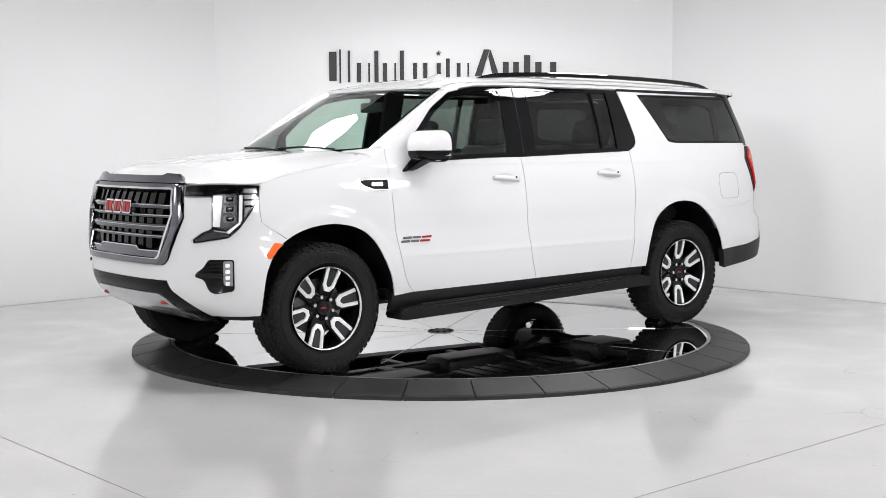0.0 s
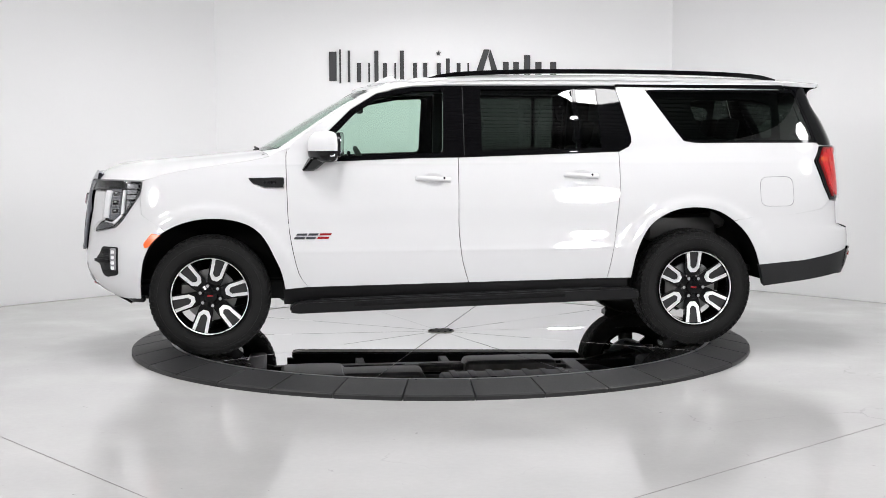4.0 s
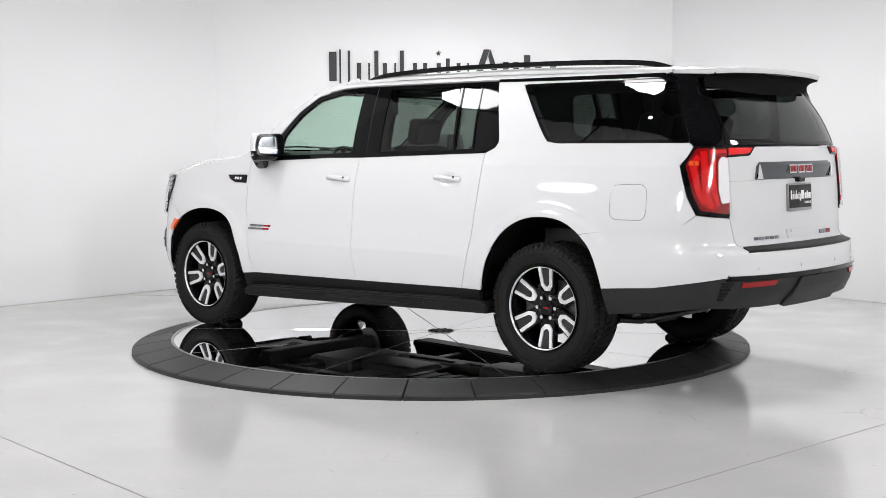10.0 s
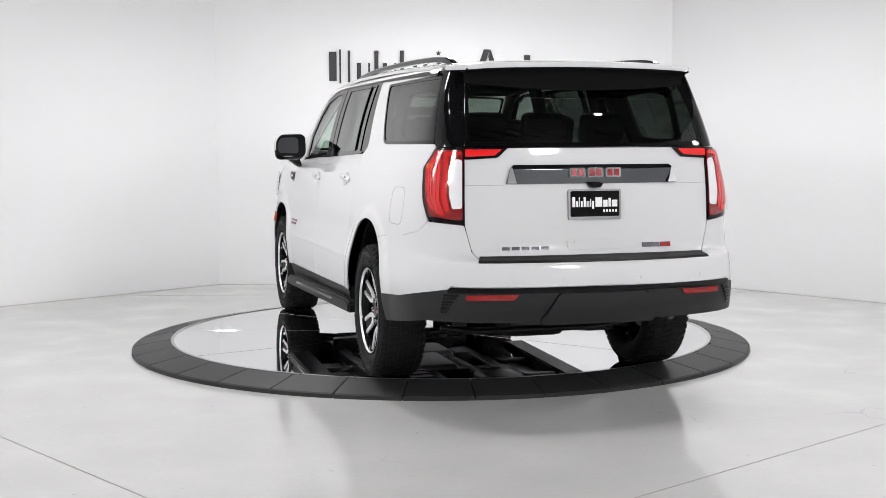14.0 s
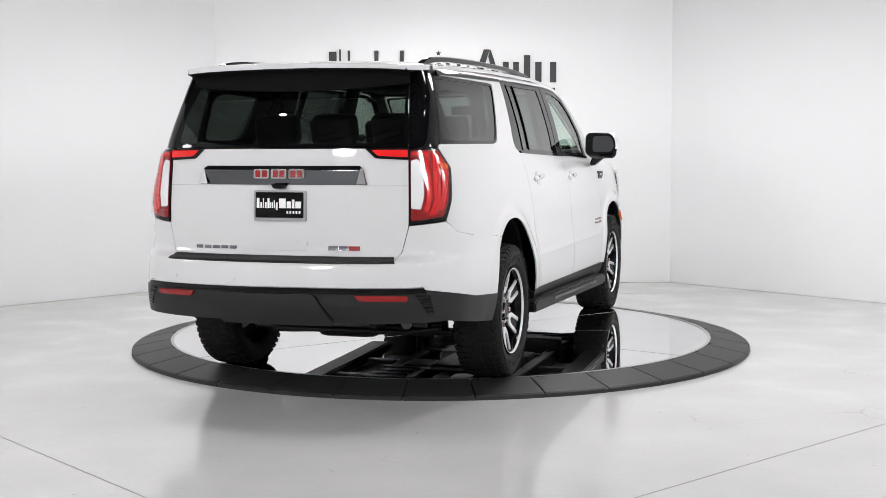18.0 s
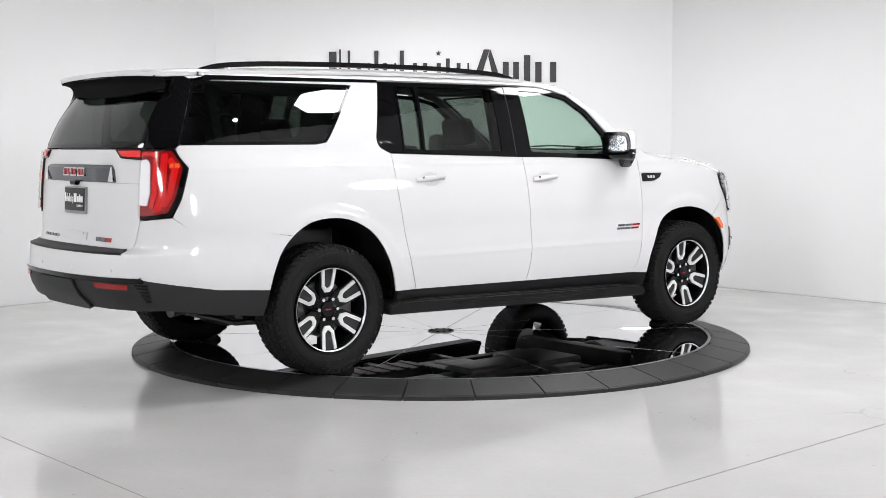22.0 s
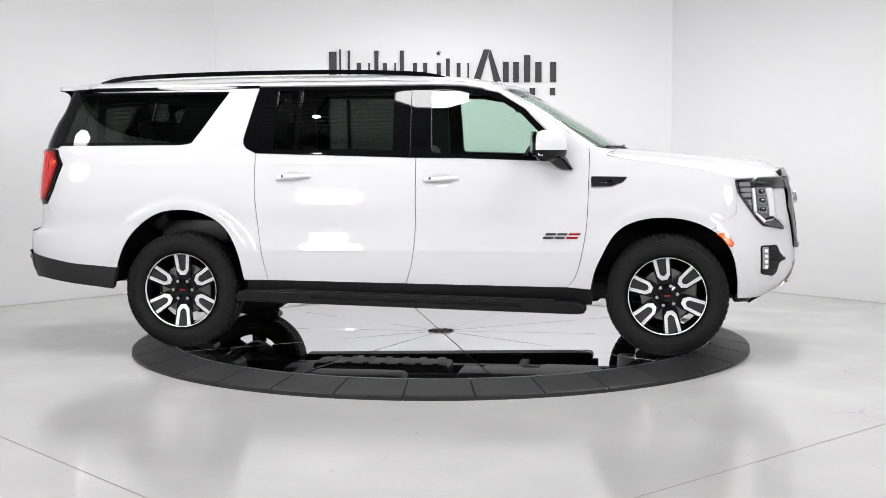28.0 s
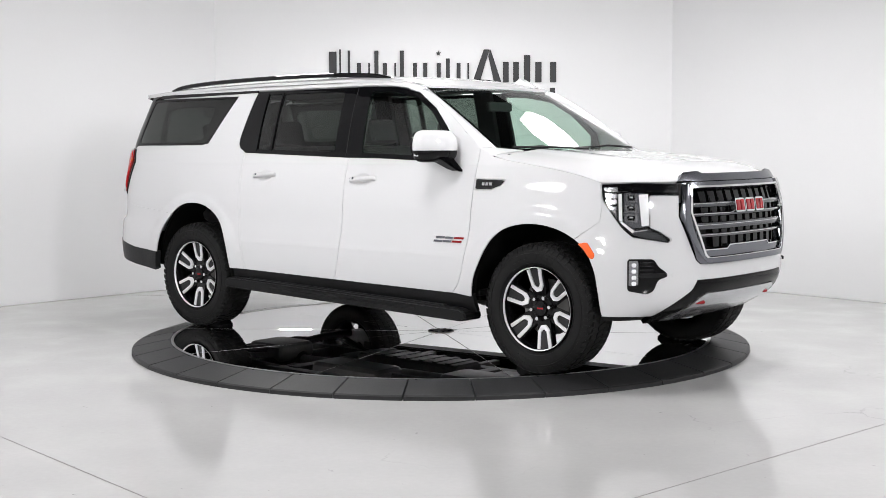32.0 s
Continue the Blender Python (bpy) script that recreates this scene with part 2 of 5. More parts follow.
# ceiling: dark corrugated deck
bm = bmesh.new()
box(bm, -7.0, 6.8, -11.2, 4.8, H_ROOM, H_ROOM + 0.1)
for k in range(50):
    y = -10.9 + k * 0.3
    box(bm, -6.9, 6.7, y, y + 0.12, H_ROOM - 0.05, H_ROOM + 0.01)
tagged(part("ceiling", bm, DECK, None, smooth=0), "dark corrugated metal roof deck", "ceiling", kind="structure")


def soft_box(x, y, z, r, target, cloth, label):
    base = new("soft_box")
    base.matrix_world = look((x, y, z), target)
    bm = bmesh.new()
    oct8 = [(r * math.cos(radians(22.5 + 45 * k)), r * math.sin(radians(22.5 + 45 * k))) for k in range(8)]
    prism(bm, oct8, lambda u, v, w: (u, v, w), 0.02)
    part("diffuser", bm, cloth, base, "glowing white cloth diffuser", smooth=0)
    bm = bmesh.new()
    a = [bm.verts.new((u * 1.03, v * 1.03, 0.02)) for u, v in oct8]
    b = [bm.verts.new((u * 0.25, v * 0.25, 0.4)) for u, v in oct8]
    for i in range(8):
        bm.faces.new((a[i], a[(i + 1) % 8], b[(i + 1) % 8], b[i]))
    bm.faces.new(b)
    part("hood", bm, MBLACK, base, smooth=0)
    bm = bmesh.new()
    cylinder(bm, (0, 0, 0.4), (0, 0, 0.56), 0.07)
    part("lamp_head", bm, MBLACK, base)
    inv = base.matrix_world.inverted()
    bm = bmesh.new()
    cylinder(bm, inv @ Vector((x, y, z + .3)), inv @ Vector((x, y, H_ROOM + .02)), 0.02)
    part("hanger", bm, MBLACK, base)
    return tagged(base, label, "studio light", "soft boxes")


# a ring of soft boxes hung over the turntable, two more by the end wall
for lx, ly, lz, lr, cloth in ((-0.65, -2.45, 3.4, .36, SOFT_KEY), (1.85, -2.1, 3.4, .36, SOFT_KEY), (-2.45, -1.2, 3.4, .36, SOFT_KEY), (2.75, -0.3, 3.4, .36, SOFT_KEY),
                              (1.8, 1.45, 3.4, .36, SOFT_KEY), (-1.8, 1.45, 3.4, .36, SOFT_KEY), (0.0, 2.5, 3.4, .36, SOFT_BACK), (-3.9, -8.4, 3.25, .48, SOFT), (3.9, -8.4, 3.25, .48, SOFT), (-5.5, -3.2, 3.2, .40, SOFT_BACK), (5.4, -2.9, 3.2, .40, SOFT_BACK)):
    soft_box(lx, ly, lz, lr, (lx * (.6 if lz == 3.4 else .3), ly * (.6 if lz == 3.4 else .3), .3), cloth, "black octagonal soft box with glowing cloth under the roof")
for lx, ly in ((-2.05, -3.2), (2.0, -3.3)):
    bm = bmesh.new()
    cylinder(bm, (lx, ly, 3.55), (lx, ly, H_ROOM + .02), .02, seg=16)
    bulb = tagged(part("ceiling_spot", bm, MBLACK, None), "small black ceiling spot with a glowing bulb", "ceiling lamp", "ceiling spots")
    bm = bmesh.new()
    bmesh.ops.create_uvsphere(bm, u_segments=20, v_segments=12, radius=.04, matrix=Matrix.Translation((lx, ly, 3.52)))
    part("lamp_bulb", bm, SOFT, bulb, "glowing white bulb")

# ---------- turntable ----------
SPIN0, RATE = 219.424, -8.1537
ZD = 0.0755
OFF = Vector((-0.0113, -0.0348, ZD))


# how far the drive runs ahead of or behind an even turn, second by second
UNEVEN = (-.28, -.40, -.52, -.45, -.17, .19, .49, .63, .51, .27, .19, .31, .50, .69, .79, .56, .16,
          -.28, -.56, -.54, -.47, -.51, -.65, -.80, -.81, -.73, -.38, .10, .51, .70, .61, .41, .29)


def spin(k):
    return SPIN0 + RATE * k + UNEVEN[k]


turntable = new("turntable")
turntable.location = (0, 0, 0)
tagged(turntable, "round mirror-topped car turntable, slowly turning in the floor", "turntable")
R_IN, R_OUT = 2.03, 2.324
# ten mirror sectors with thin seams between
for k in range(10):
    a0, a1 = radians(36 * k - 0.25), radians(36 * k + 35.75)
    bm = bmesh.new()
    g = 0.0035
    pts = []
    for j in range(25):
        a = a0 + (a1 - a0) * j / 24
        pts.append((R_IN - 0.012) * Vector((math.cos(a), math.sin(a), 0)))
    mid = (a0 + a1) / 2
    pts.append(Vector((0, 0, 0)))
    c = Vector((math.cos(mid), math.sin(mid), 0))
    sh = c * (g / math.sin((a1 - a0) / 2))
    inner = [p + sh for p in pts]
    lo = [bm.verts.new((p.x, p.y, ZD - 0.02)) for p in inner]
    hi = [bm.verts.new((p.x, p.y, ZD - 0.003)) for p in inner]
    top = [bm.verts.new((p.x * 0.9985 + sh.x * 0.2, p.y * 0.9985 + sh.y * 0.2, ZD)) for p in inner]
    n = len(inner)
    for i in range(n):
        j = (i + 1) % n
        bm.faces.new((lo[i], lo[j], hi[j], hi[i]))
        bm.faces.new((hi[i], hi[j], top[j], top[i]))
    bm.faces.new(top)
    bm.faces.new(lo[::-1])
    part("mirror_plate", bm, MIRROR, turntable, "mirror-polished wedge-shaped deck plate", smooth=0)
bm = bmesh.new()
lathe(bm, [(0.002, ZD - 0.03), (R_IN - 0.01, ZD - 0.03), (R_IN - 0.01, ZD - 0.021), (0.002, ZD - 0.021)], 96, "z")
part("deck_base", bm, MBLACK, turntable)
bm = bmesh.new()
cylinder(bm, (0, 0, ZD - 0.005), (0, 0, ZD + 0.006), 0.105, 0.1, 40)
hub = part("hub_plate", bm, CREAM, turntable, "cream painted round hub plate")
for k in range(10):
    a = radians(36 * k)
    bm = bmesh.new()
    cylinder(bm, (0.082 * math.cos(a), 0.082 * math.sin(a), ZD + 0.005), (0.082 * math.cos(a), 0.082 * math.sin(a), ZD + 0.009), 0.012, seg=10)
    part("bolt", bm, MBLACK, hub)

# fixed ring of tiles round it
ring = new("turntable_ring")
tagged(ring, "dark grey ring of ramp tiles round the turntable", "ramp ring")
bm = bmesh.new()
lathe(bm, [(R_IN - 0.008, 0.0), (R_IN + 0.012, 0.0), (R_IN + 0.012, ZD + 0.004), (R_IN - 0.008, ZD + 0.004)], 160, "z")
part("edge_trim", bm, STEEL, ring, "thin bare metal edge trim")
bm = bmesh.new()
half = radians(180 / 34) - 0.0014
NT = 8
for r, z, sub in ((R_IN + 0.012, 0.0, 0), (R_IN + 0.012, ZD + 0.001, 0), (R_IN + 0.018, ZD + 0.004, 1), (R_OUT - 0.012, 0.031, 1), (R_OUT, 0.024, 0), (R_OUT, 0.0, 0)):
    for j in range(NT + 1):
        a = -half + 2 * half * j / NT
        a *= 1 - (0.0012 / half if sub else 0)
        bm.verts.new((r * math.sin(a), -r * math.cos(a), z))
bm.verts.ensure_lookup_table()
rows = 6
for i in range(rows):
    for j in range(NT):
        k2 = (i + 1) % rows
        bm.faces.new([bm.verts[q] for q in (i * (NT + 1) + j, i * (NT + 1) + j + 1, k2 * (NT + 1) + j + 1, k2 * (NT + 1) + j)])
for j in (0, NT):
    bm.faces.new([bm.verts[i * (NT + 1) + j] for i in range(rows)])
first = part("tile", bm, TILE, ring, smooth=0)
first.rotation_euler = (0, 0, radians(-0.3))
for k in range(1, 34):
    o = new("tile", first.data)
    o.parent = ring
    o.rotation_euler = (0, 0, radians(-0.3 + k * 180 / 17))
bm = bmesh.new()
for k in range(34):
    for off in (-3.9, ):
        a = radians(-0.3 + k * 180 / 17 + off)
        p = Vector((2.055 * math.sin(a), -2.055 * math.cos(a), ZD + 0.0015))
        cylinder(bm, p, p + Vector((0, 0, 0.004)), 0.008, seg=8)
part("tile_screws", bm, MBLACK, ring)["kind"] = "stuff"

# ---------- the car's skin: a band round the plan, drawn in by height ----------
def spl(pts):
    xs=np.array([p[0] for p in pts],float); ys=np.array([p[1] for p in pts],float)
    h=np.diff(xs); d=np.diff(ys)/h; m=np.empty(len(xs)); m[0]=d[0]; m[-1]=d[-1]
    for i in range(1,len(xs)-1):
        m[i]=0.0 if d[i-1]*d[i]<=0 else 3*(h[i-1]+h[i])/((2*h[i]+h[i-1])/d[i-1]+(h[i]+2*h[i-1])/d[i])
    def f(x):
        x=np.clip(np.asarray(x,float),xs[0],xs[-1]); i=np.clip(np.searchsorted(xs,x)-1,0,len(xs)-2)
        t=(x-xs[i])/h[i]
        return (2*t**3-3*t**2+1)*ys[i]+(t**3-2*t**2+t)*h[i]*m[i]+(-2*t**3+3*t**2)*ys[i+1]+(t**3-t**2)*h[i]*m[i+1]
    return f
PLAN=[(2.63,0),(2.62,.30),(2.555,.60),(2.46,.77),(2.33,.90),(2.15,.975),(1.9,.997),(1.5,.999),(.8,1.004),(0,1.007),(-1.0,1.005),(-1.7,.999),(-2.2,.992),(-2.5,.978),(-2.67,.950),(-2.79,.893),(-2.868,.78),(-2.915,.62),(-2.945,.42),(-2.957,.2),(-2.96,0)]
_c=np.concatenate([[0],np.cumsum([np.hypot(b[0]-a[0],b[1]-a[1]) for a,b in zip(PLAN,PLAN[1:])])])
_px=spl(list(zip(_c,[p[0] for p in PLAN]))); _py=spl(list(zip(_c,[p[1] for p in PLAN])))
_t=np.linspace(0,_c[-1],1501); PX,PY=_px(_t),_py(_t); PX[0]=2.63
KERN = np.ones(41) / 41
def sm(a,sgn): # smooth with reflection at centre line
    for _ in range(2):
        b=np.concatenate([sgn*a[40:0:-1],a,sgn*a[-2:-42:-1]]); a=np.convolve(b,KERN,'same')[40:-40]
    return a
PX=sm(PX,1);PY=sm(PY,-1);PY[0]=PY[-1]=0
_s=np.concatenate([[0],np.cumsum(np.hypot(np.diff(PX),np.diff(PY)))]); L=_s[-1]
DS=spl([(.30,.06),(.40,.012),(.5,-.010),(.58, -.016), (.66, -.0165), (.70, -.014), (.74, -.0095), (.78, -.0035), (.82, .003), (.86, .009), (.90, .0125), (.95, .0145), (1.0, .0175), (1.03, .0215), (1.06, .026), (1.09, .0305), (1.12, .0355), (1.16, .043), (1.19, .050), (1.25, .067),(1.32,.089),(1.39,.115),(1.45,.1275),(1.5,.139),(1.6,.166),(1.7,.197),(1.8,.233),(1.83,.246),(1.875,.278),(1.9,.33)])
ZT = np.linspace(.2, 2.0, 901)
DT = DS(ZT)
for _ in range(3):
    DT = np.convolve(np.concatenate([np.full(9, DT[0]), DT, np.full(9, DT[-1])]), np.ones(19) / 19, "same")[9:-9]


def DSM(z):
    """Side profile, eased."""
    f = (np.clip(z, .2, 1.999) - .2) / .002
    i = np.clip(f.astype(int), 1, 897)
    q = f - i
    a, b, c, d = DT[i - 1], DT[i], DT[i + 1], DT[i + 2]
    return .5 * (2 * b + (c - a) * q + (2 * a - 5 * b + 4 * c - d) * q * q + (3 * b - a - 3 * c + d) * q ** 3)


DF=spl([(.30,.42),(.36,.28),(.42,.13),(.50,.04),(.60,0),(.75,0),(.9,.005),(1.05,.02),(1.15,.05),(1.25,.10),(1.35,.2)])
DR=spl([(.30,.10),(.42,.02),(.5,-.04),(.56,-.09),(.60,-.105),(.66,-.11),(.74,-.108),(.79,-.10),(.812,-.085),(.826,-.02),(.84,.018),(.87,.03),(.95,.034),(1.15,.042),(1.3,.054),(1.4,.064),(1.5,.103),(1.6,.157),(1.7,.232),(1.8,.318),(1.85,.362),(1.9,.40)])
def S(s,z):
    s=np.asarray(s,float); z=np.asarray(z,float); sg=np.where((s<0)|(s>L),-1.0,1.0); a=np.where(s<0,-s,np.where(s>L,2*L-s,s))
    e=.01; x=np.interp(a,_s,PX); y=np.interp(a,_s,PY)
    a0=np.clip(a-e,0,L);a1=np.clip(a+e,0,L)
    tx=np.interp(a1,_s,PX)-np.interp(a0,_s,PX); ty=np.interp(a1,_s,PY)-np.interp(a0,_s,PY)
    l=np.hypot(tx,ty)+1e-9; nx,ny=ty/l,-tx/l
    dr=DR(z)
    d=ny**2*DSM(z)+nx**2*np.where(nx>0,DF(z),np.where(dr<0,dr*(1-.68*(y/.9)**2),dr))
    # flares over the wheels
    for hx,hz in ((1.703,.42),(-1.703,.44)):
        r=np.hypot(x-hx,z-hz); d=d-.014*.5*(1-np.tanh((r-.605)/.022))*np.exp(-(np.abs(x-hx)/.56)**8)*ny**2
    # pressed line low on the doors, and a fine one under the windows
    d=d-.0045*np.exp(-np.abs(z-.712)/.018)*np.exp(-(x/1.12)**8)*ny**2-.002*np.exp(-np.abs(z-1.292)/.010)*ny**2
    return np.stack([x-nx*d,sg*(y-ny*d),z],-1)
def sx(x): return np.interp(-np.asarray(x,float),-PX,_s)


def side(pts):
    return [(float(sx(x)), z) for x, z in pts]


def fillet(pts, r, seg=5):
    """Round the corners of a closed outline."""
    out, n = [], len(pts)
    for i in range(n):
        p, a, b = np.array(pts[i]), np.array(pts[i - 1]), np.array(pts[(i + 1) % n])
        da, db = a - p, b - p
        la, lb = np.hypot(*da), np.hypot(*db)
        d = min(r, la * 0.45, lb * 0.45)
        q, w = p + da / la * d, p + db / lb * d
        for j in range(seg + 1):
            t = j / seg
            out.append(tuple((1 - t) ** 2 * q + 2 * t * (1 - t) * p + t * t * w))
    return out


def soft_line(pts, seg=5):
    """A smooth open curve through points."""
    p = [np.array(q, float) for q in pts]
    out = []
    for i in range(len(p) - 1):
        a, b, c, d = p[max(i - 1, 0)], p[i], p[i + 1], p[min(i + 2, len(p) - 1)]
        for j in range(seg):
            t = j / seg
            out.append(tuple(0.5 * (2 * b + (c - a) * t + (2 * a - 5 * b + 4 * c - d) * t * t + (3 * b - a - 3 * c + d) * t ** 3)))
    return out + [tuple(p[-1])]


def panel(name, loops, mat, parent, surf=None, du=0.07, dv=0.05, depth=0.02, lift=0.0, mirror=False, label="", crown=0.0):
    """A sheet-metal panel: outline loops in the surface's own coordinates (later loops are holes), laid on the surface, edges turned in."""
    surf = surf or S
    bm = bmesh.new()
    for lp in loops:
        q = []
        for p in lp:
            if not q or math.dist(p, q[-1]) > 1e-4:
                q.append(p)
        if math.dist(q[0], q[-1]) < 1e-4:
            q.pop()
        vs = [bm.verts.new((u, v, 0)) for u, v in q]
        for i in range(len(vs)):
            bm.edges.new((vs[i], vs[(i + 1) % len(vs)]))
    bmesh.ops.triangle_fill(bm, edges=bm.edges[:], use_beauty=True, use_dissolve=False)
    us = [v.co.x for v in bm.verts]
    ws = [v.co.y for v in bm.verts]
    for lo, hi, st, ax in ((min(us), max(us), du, 0), (min(ws), max(ws), dv, 1)):
        c = math.floor(lo / st) * st + st
        while c < hi - 1e-4:
            co, no = [0, 0, 0], [0, 0, 0]
            co[ax], no[ax] = c + 1e-5, 1
            bmesh.ops.bisect_plane(bm, geom=bm.verts[:] + bm.edges[:] + bm.faces[:], dist=1e-6, plane_co=co, plane_no=no)
            c += st
    bm.verts.index_update()
    uv = np.array([(v.co.x, v.co.y) for v in bm.verts])
    e = 0.004
    P = surf(uv[:, 0], uv[:, 1])
    N = np.cross(surf(uv[:, 0] + e, uv[:, 1]) - surf(uv[:, 0] - e, uv[:, 1]), surf(uv[:, 0], uv[:, 1] + e) - surf(uv[:, 0], uv[:, 1] - e))
    N /= np.linalg.norm(N, axis=1)[:, None] + 1e-12
    C = np.array((-0.2, 0, 0.9))
    if np.sum((P - C) * N) < 0:
        N = -N
    P = P + N * lift
    faces = [[v.index for v in f.verts] for f in bm.faces]
    edges = [(ed.verts[0].index, ed.verts[1].index) for ed in bm.edges if len(ed.link_faces) == 1]
    bm.free()
    verts, norms = list(P), list(N)
    good = []
    for f in faces:
        a, b, c = P[f[0]], P[f[1]], P[f[2]]
        good.append(f if np.dot(np.cross(b - a, c - a), N[f[0]]) >= 0 else f[::-1])
    # turned-in edge, with normals of its own
    edge_n = {}
    for i, j in edges:
        nn = np.cross(P[j] - P[i], -N[i])
        nn /= np.linalg.norm(nn) + 1e-12
        mid = (P[i] + P[j]) / 2
        for k in (i, j):
            edge_n.setdefault(k, []).append(nn)
    at = {}
    for k, ns in edge_n.items():
        nn = ns[0] if len(ns) == 1 else ns[0] + ns[1] * (1 if np.dot(ns[0], ns[1]) > 0 else -1)
        nn = nn / (np.linalg.norm(nn) + 1e-12)
        at[k] = len(verts)
        verts += [P[k], P[k] - N[k] * depth]
        norms += [nn, nn]
    for i, j in edges:
        good.append([at[i], at[j], at[j] + 1, at[i] + 1])
    if mirror:
        verts = [(v[0], -v[1], v[2]) for v in verts]
        norms = [(v[0], -v[1], v[2]) for v in norms]
        good = [f[::-1] for f in good]
    return mesh_object(name, verts, good, mat, parent, label, norms)


def both(name, loops, mat, parent, **kw):
    return [panel(name, loops, mat, parent, mirror=m, **kw) for m in (False, True)]


# ---------- the car ----------
car = new("suv")
tagged(car, "long white full-size SUV with black trim on the turntable", "car")

F_ARCH = soft_line([(1.190, .455), (1.212, .560), (1.250, .655), (1.345, .825), (1.475, .912), (1.676, .943), (1.880, .912), (2.044, .825), (2.125, .70), (2.155, .56), (2.168, .41)])
R_ARCH = soft_line([(-1.225, .497), (-1.27, .69), (-1.37, .862), (-1.53, .960), (-1.71, .985), (-1.885, .950), (-2.048, .826), (-2.14, .66), (-2.198, .425)])
GAP_A = soft_line([(1.170, 1.397), (1.176, 1.35), (1.176, 1.27), (1.172, 1.12), (1.158, .85), (1.10, .57), (1.03, .468)])
GAP_B = soft_line([(-.016, 1.333), (-.012, 1.1), (-.010, .85), (-.030, .64), (-.073, .483)])
GAP_C = soft_line([(-1.165, 1.366), (-1.163, 1.25), (-1.156, 1.09), (-1.118, .80), (-1.085, .62), (-1.055, .497)])


def move(pts, dx):
    return [(x + dx, z) for x, z in pts]


G = 0.0022
SPLIT = 1.99
SPLIT_Z = float(np.interp(SPLIT, [q[0] for q in F_ARCH if q[0] > 1.7], [q[1] for q in F_ARCH if q[0] > 1.7]))
arch_top = [p for p in F_ARCH if p[0] < SPLIT - .006]
arch_low = [p for p in F_ARCH if p[0] > SPLIT + .006]
fender_top = soft_line([(2.152, 1.190), (2.0, 1.231), (1.8, 1.266), (1.6, 1.294), (1.4, 1.322), (1.29, 1.346), (1.235, 1.378), (1.172, 1.398)])
fender = side(fender_top[:-1] + move(GAP_A, G) + arch_top + [(SPLIT, SPLIT_Z)]) + [(1.1755, .9725), (1.1655, 1.06)]
both("front_fender", [fender], PAINT, car, depth=.009, dv=.02, du=.03, label="white front fender round the wheel arch")

f_door = side(move(GAP_A, -G)[1:] + move(GAP_B, G)[::-1]) + side([(.30, 1.331), (.70, 1.319), (.925, 1.308), (.918, 1.40), (.905, 1.502), (1.02, 1.508), (1.115, 1.45), (1.158, 1.395)])
HANDLES = ((.30, 1.190), (-.745, 1.205))


def bowl_line(x0, z0, k=1.0):
    """Outline of the pressed bowl behind a door handle."""
    return side([(x0 - .135 + k * .082 * math.cos(radians(15 * j)), z0 - .006 + k * .046 * math.sin(radians(15 * j))) for j in range(24)])


both("front_door", [f_door, bowl_line(*HANDLES[0])], PAINT, car, dv=.014)
r_door = side(move(GAP_B, -G) + move(GAP_C, G)[::-1] + [(-.6, 1.349)])
both("rear_door", [r_door, bowl_line(*HANDLES[1])], PAINT, car, dv=.014)

def lamp_side(pts):
    """Offsets forward from the rear centre line, round the left corner."""
    return [(L - u, z) for u, z in pts]


ARCH_X = float(np.interp(-.888, [-q[1] for q in R_ARCH if q[0] < -1.71], [q[0] for q in R_ARCH if q[0] < -1.71]))
Q_GLASS = fillet(side([(-1.385, 1.808), (-1.566, 1.545), (-1.645, 1.44), (-1.73, 1.426)]) + lamp_side([(1.03, 1.428), (1.185, 1.806)]), 0.04)
quarter = side(move(GAP_C, -G) + [p for p in R_ARCH if p[1] > .895 or p[0] > -1.75] + [(ARCH_X, .8892), (-2.09, .905)]) \
    + side([(-2.45, .930)]) + lamp_side([(1.055, .965), (.972, 1.022), (1.03, 1.12), (1.092, 1.295), (1.03, 1.36), (1.002, 1.405), (1.03, 1.424)]) \
    + side([(-1.73, 1.426), (-1.645, 1.44), (-1.566, 1.545), (-1.385, 1.808), (-2.40, 1.812), (-2.42, 1.836), (-1.17, 1.838), (-1.262, 1.475), (-1.262, 1.435), (-1.24, 1.402), (-1.20, 1.382)])
both("rear_quarter_panel", [quarter], PAINT, car, depth=.009, dv=.02, du=.03, label="white rear quarter panel")
# cant rail between the windows and the roof
cant = side([(.62, 1.80), (.50, 1.806), (.30, 1.836), (.07, 1.846), (-1.165, 1.846), (-2.455, 1.838), (-2.45, 1.868), (-1.0, 1.876), (.20, 1.872), (.42, 1.858)])
both("cant_rail", [cant], PAINT, car)

# front bumper cover
fb = [(0, .615), (.54, .615), (.575, .551), (.70, .462), (.80, .392), (1.155, .402)] + [q for q in side(arch_low)[::-1] if q[1] > .42] + side([(SPLIT + .003, SPLIT_Z - .002)]) \
    + [(1.1725, .9695), (1.1625, 1.06), (1.170, 1.178), (.657, 1.178), (.676, 1.0), (.556, .738), (.517, .708), (0, .708)]
fb_full = fb[1:-1] + [(-u, z) for u, z in fb[1:-1]][::-1]
panel("front_bumper", [fb_full], PAINT, car, depth=.010, label="white front bumper cover")
FOG = [(1.0, .752), (.845, .752), (.812, .70), (.766, .672), (.766, .642), (.818, .628), (.845, .56), (.885, .542), (1.0, .562)]
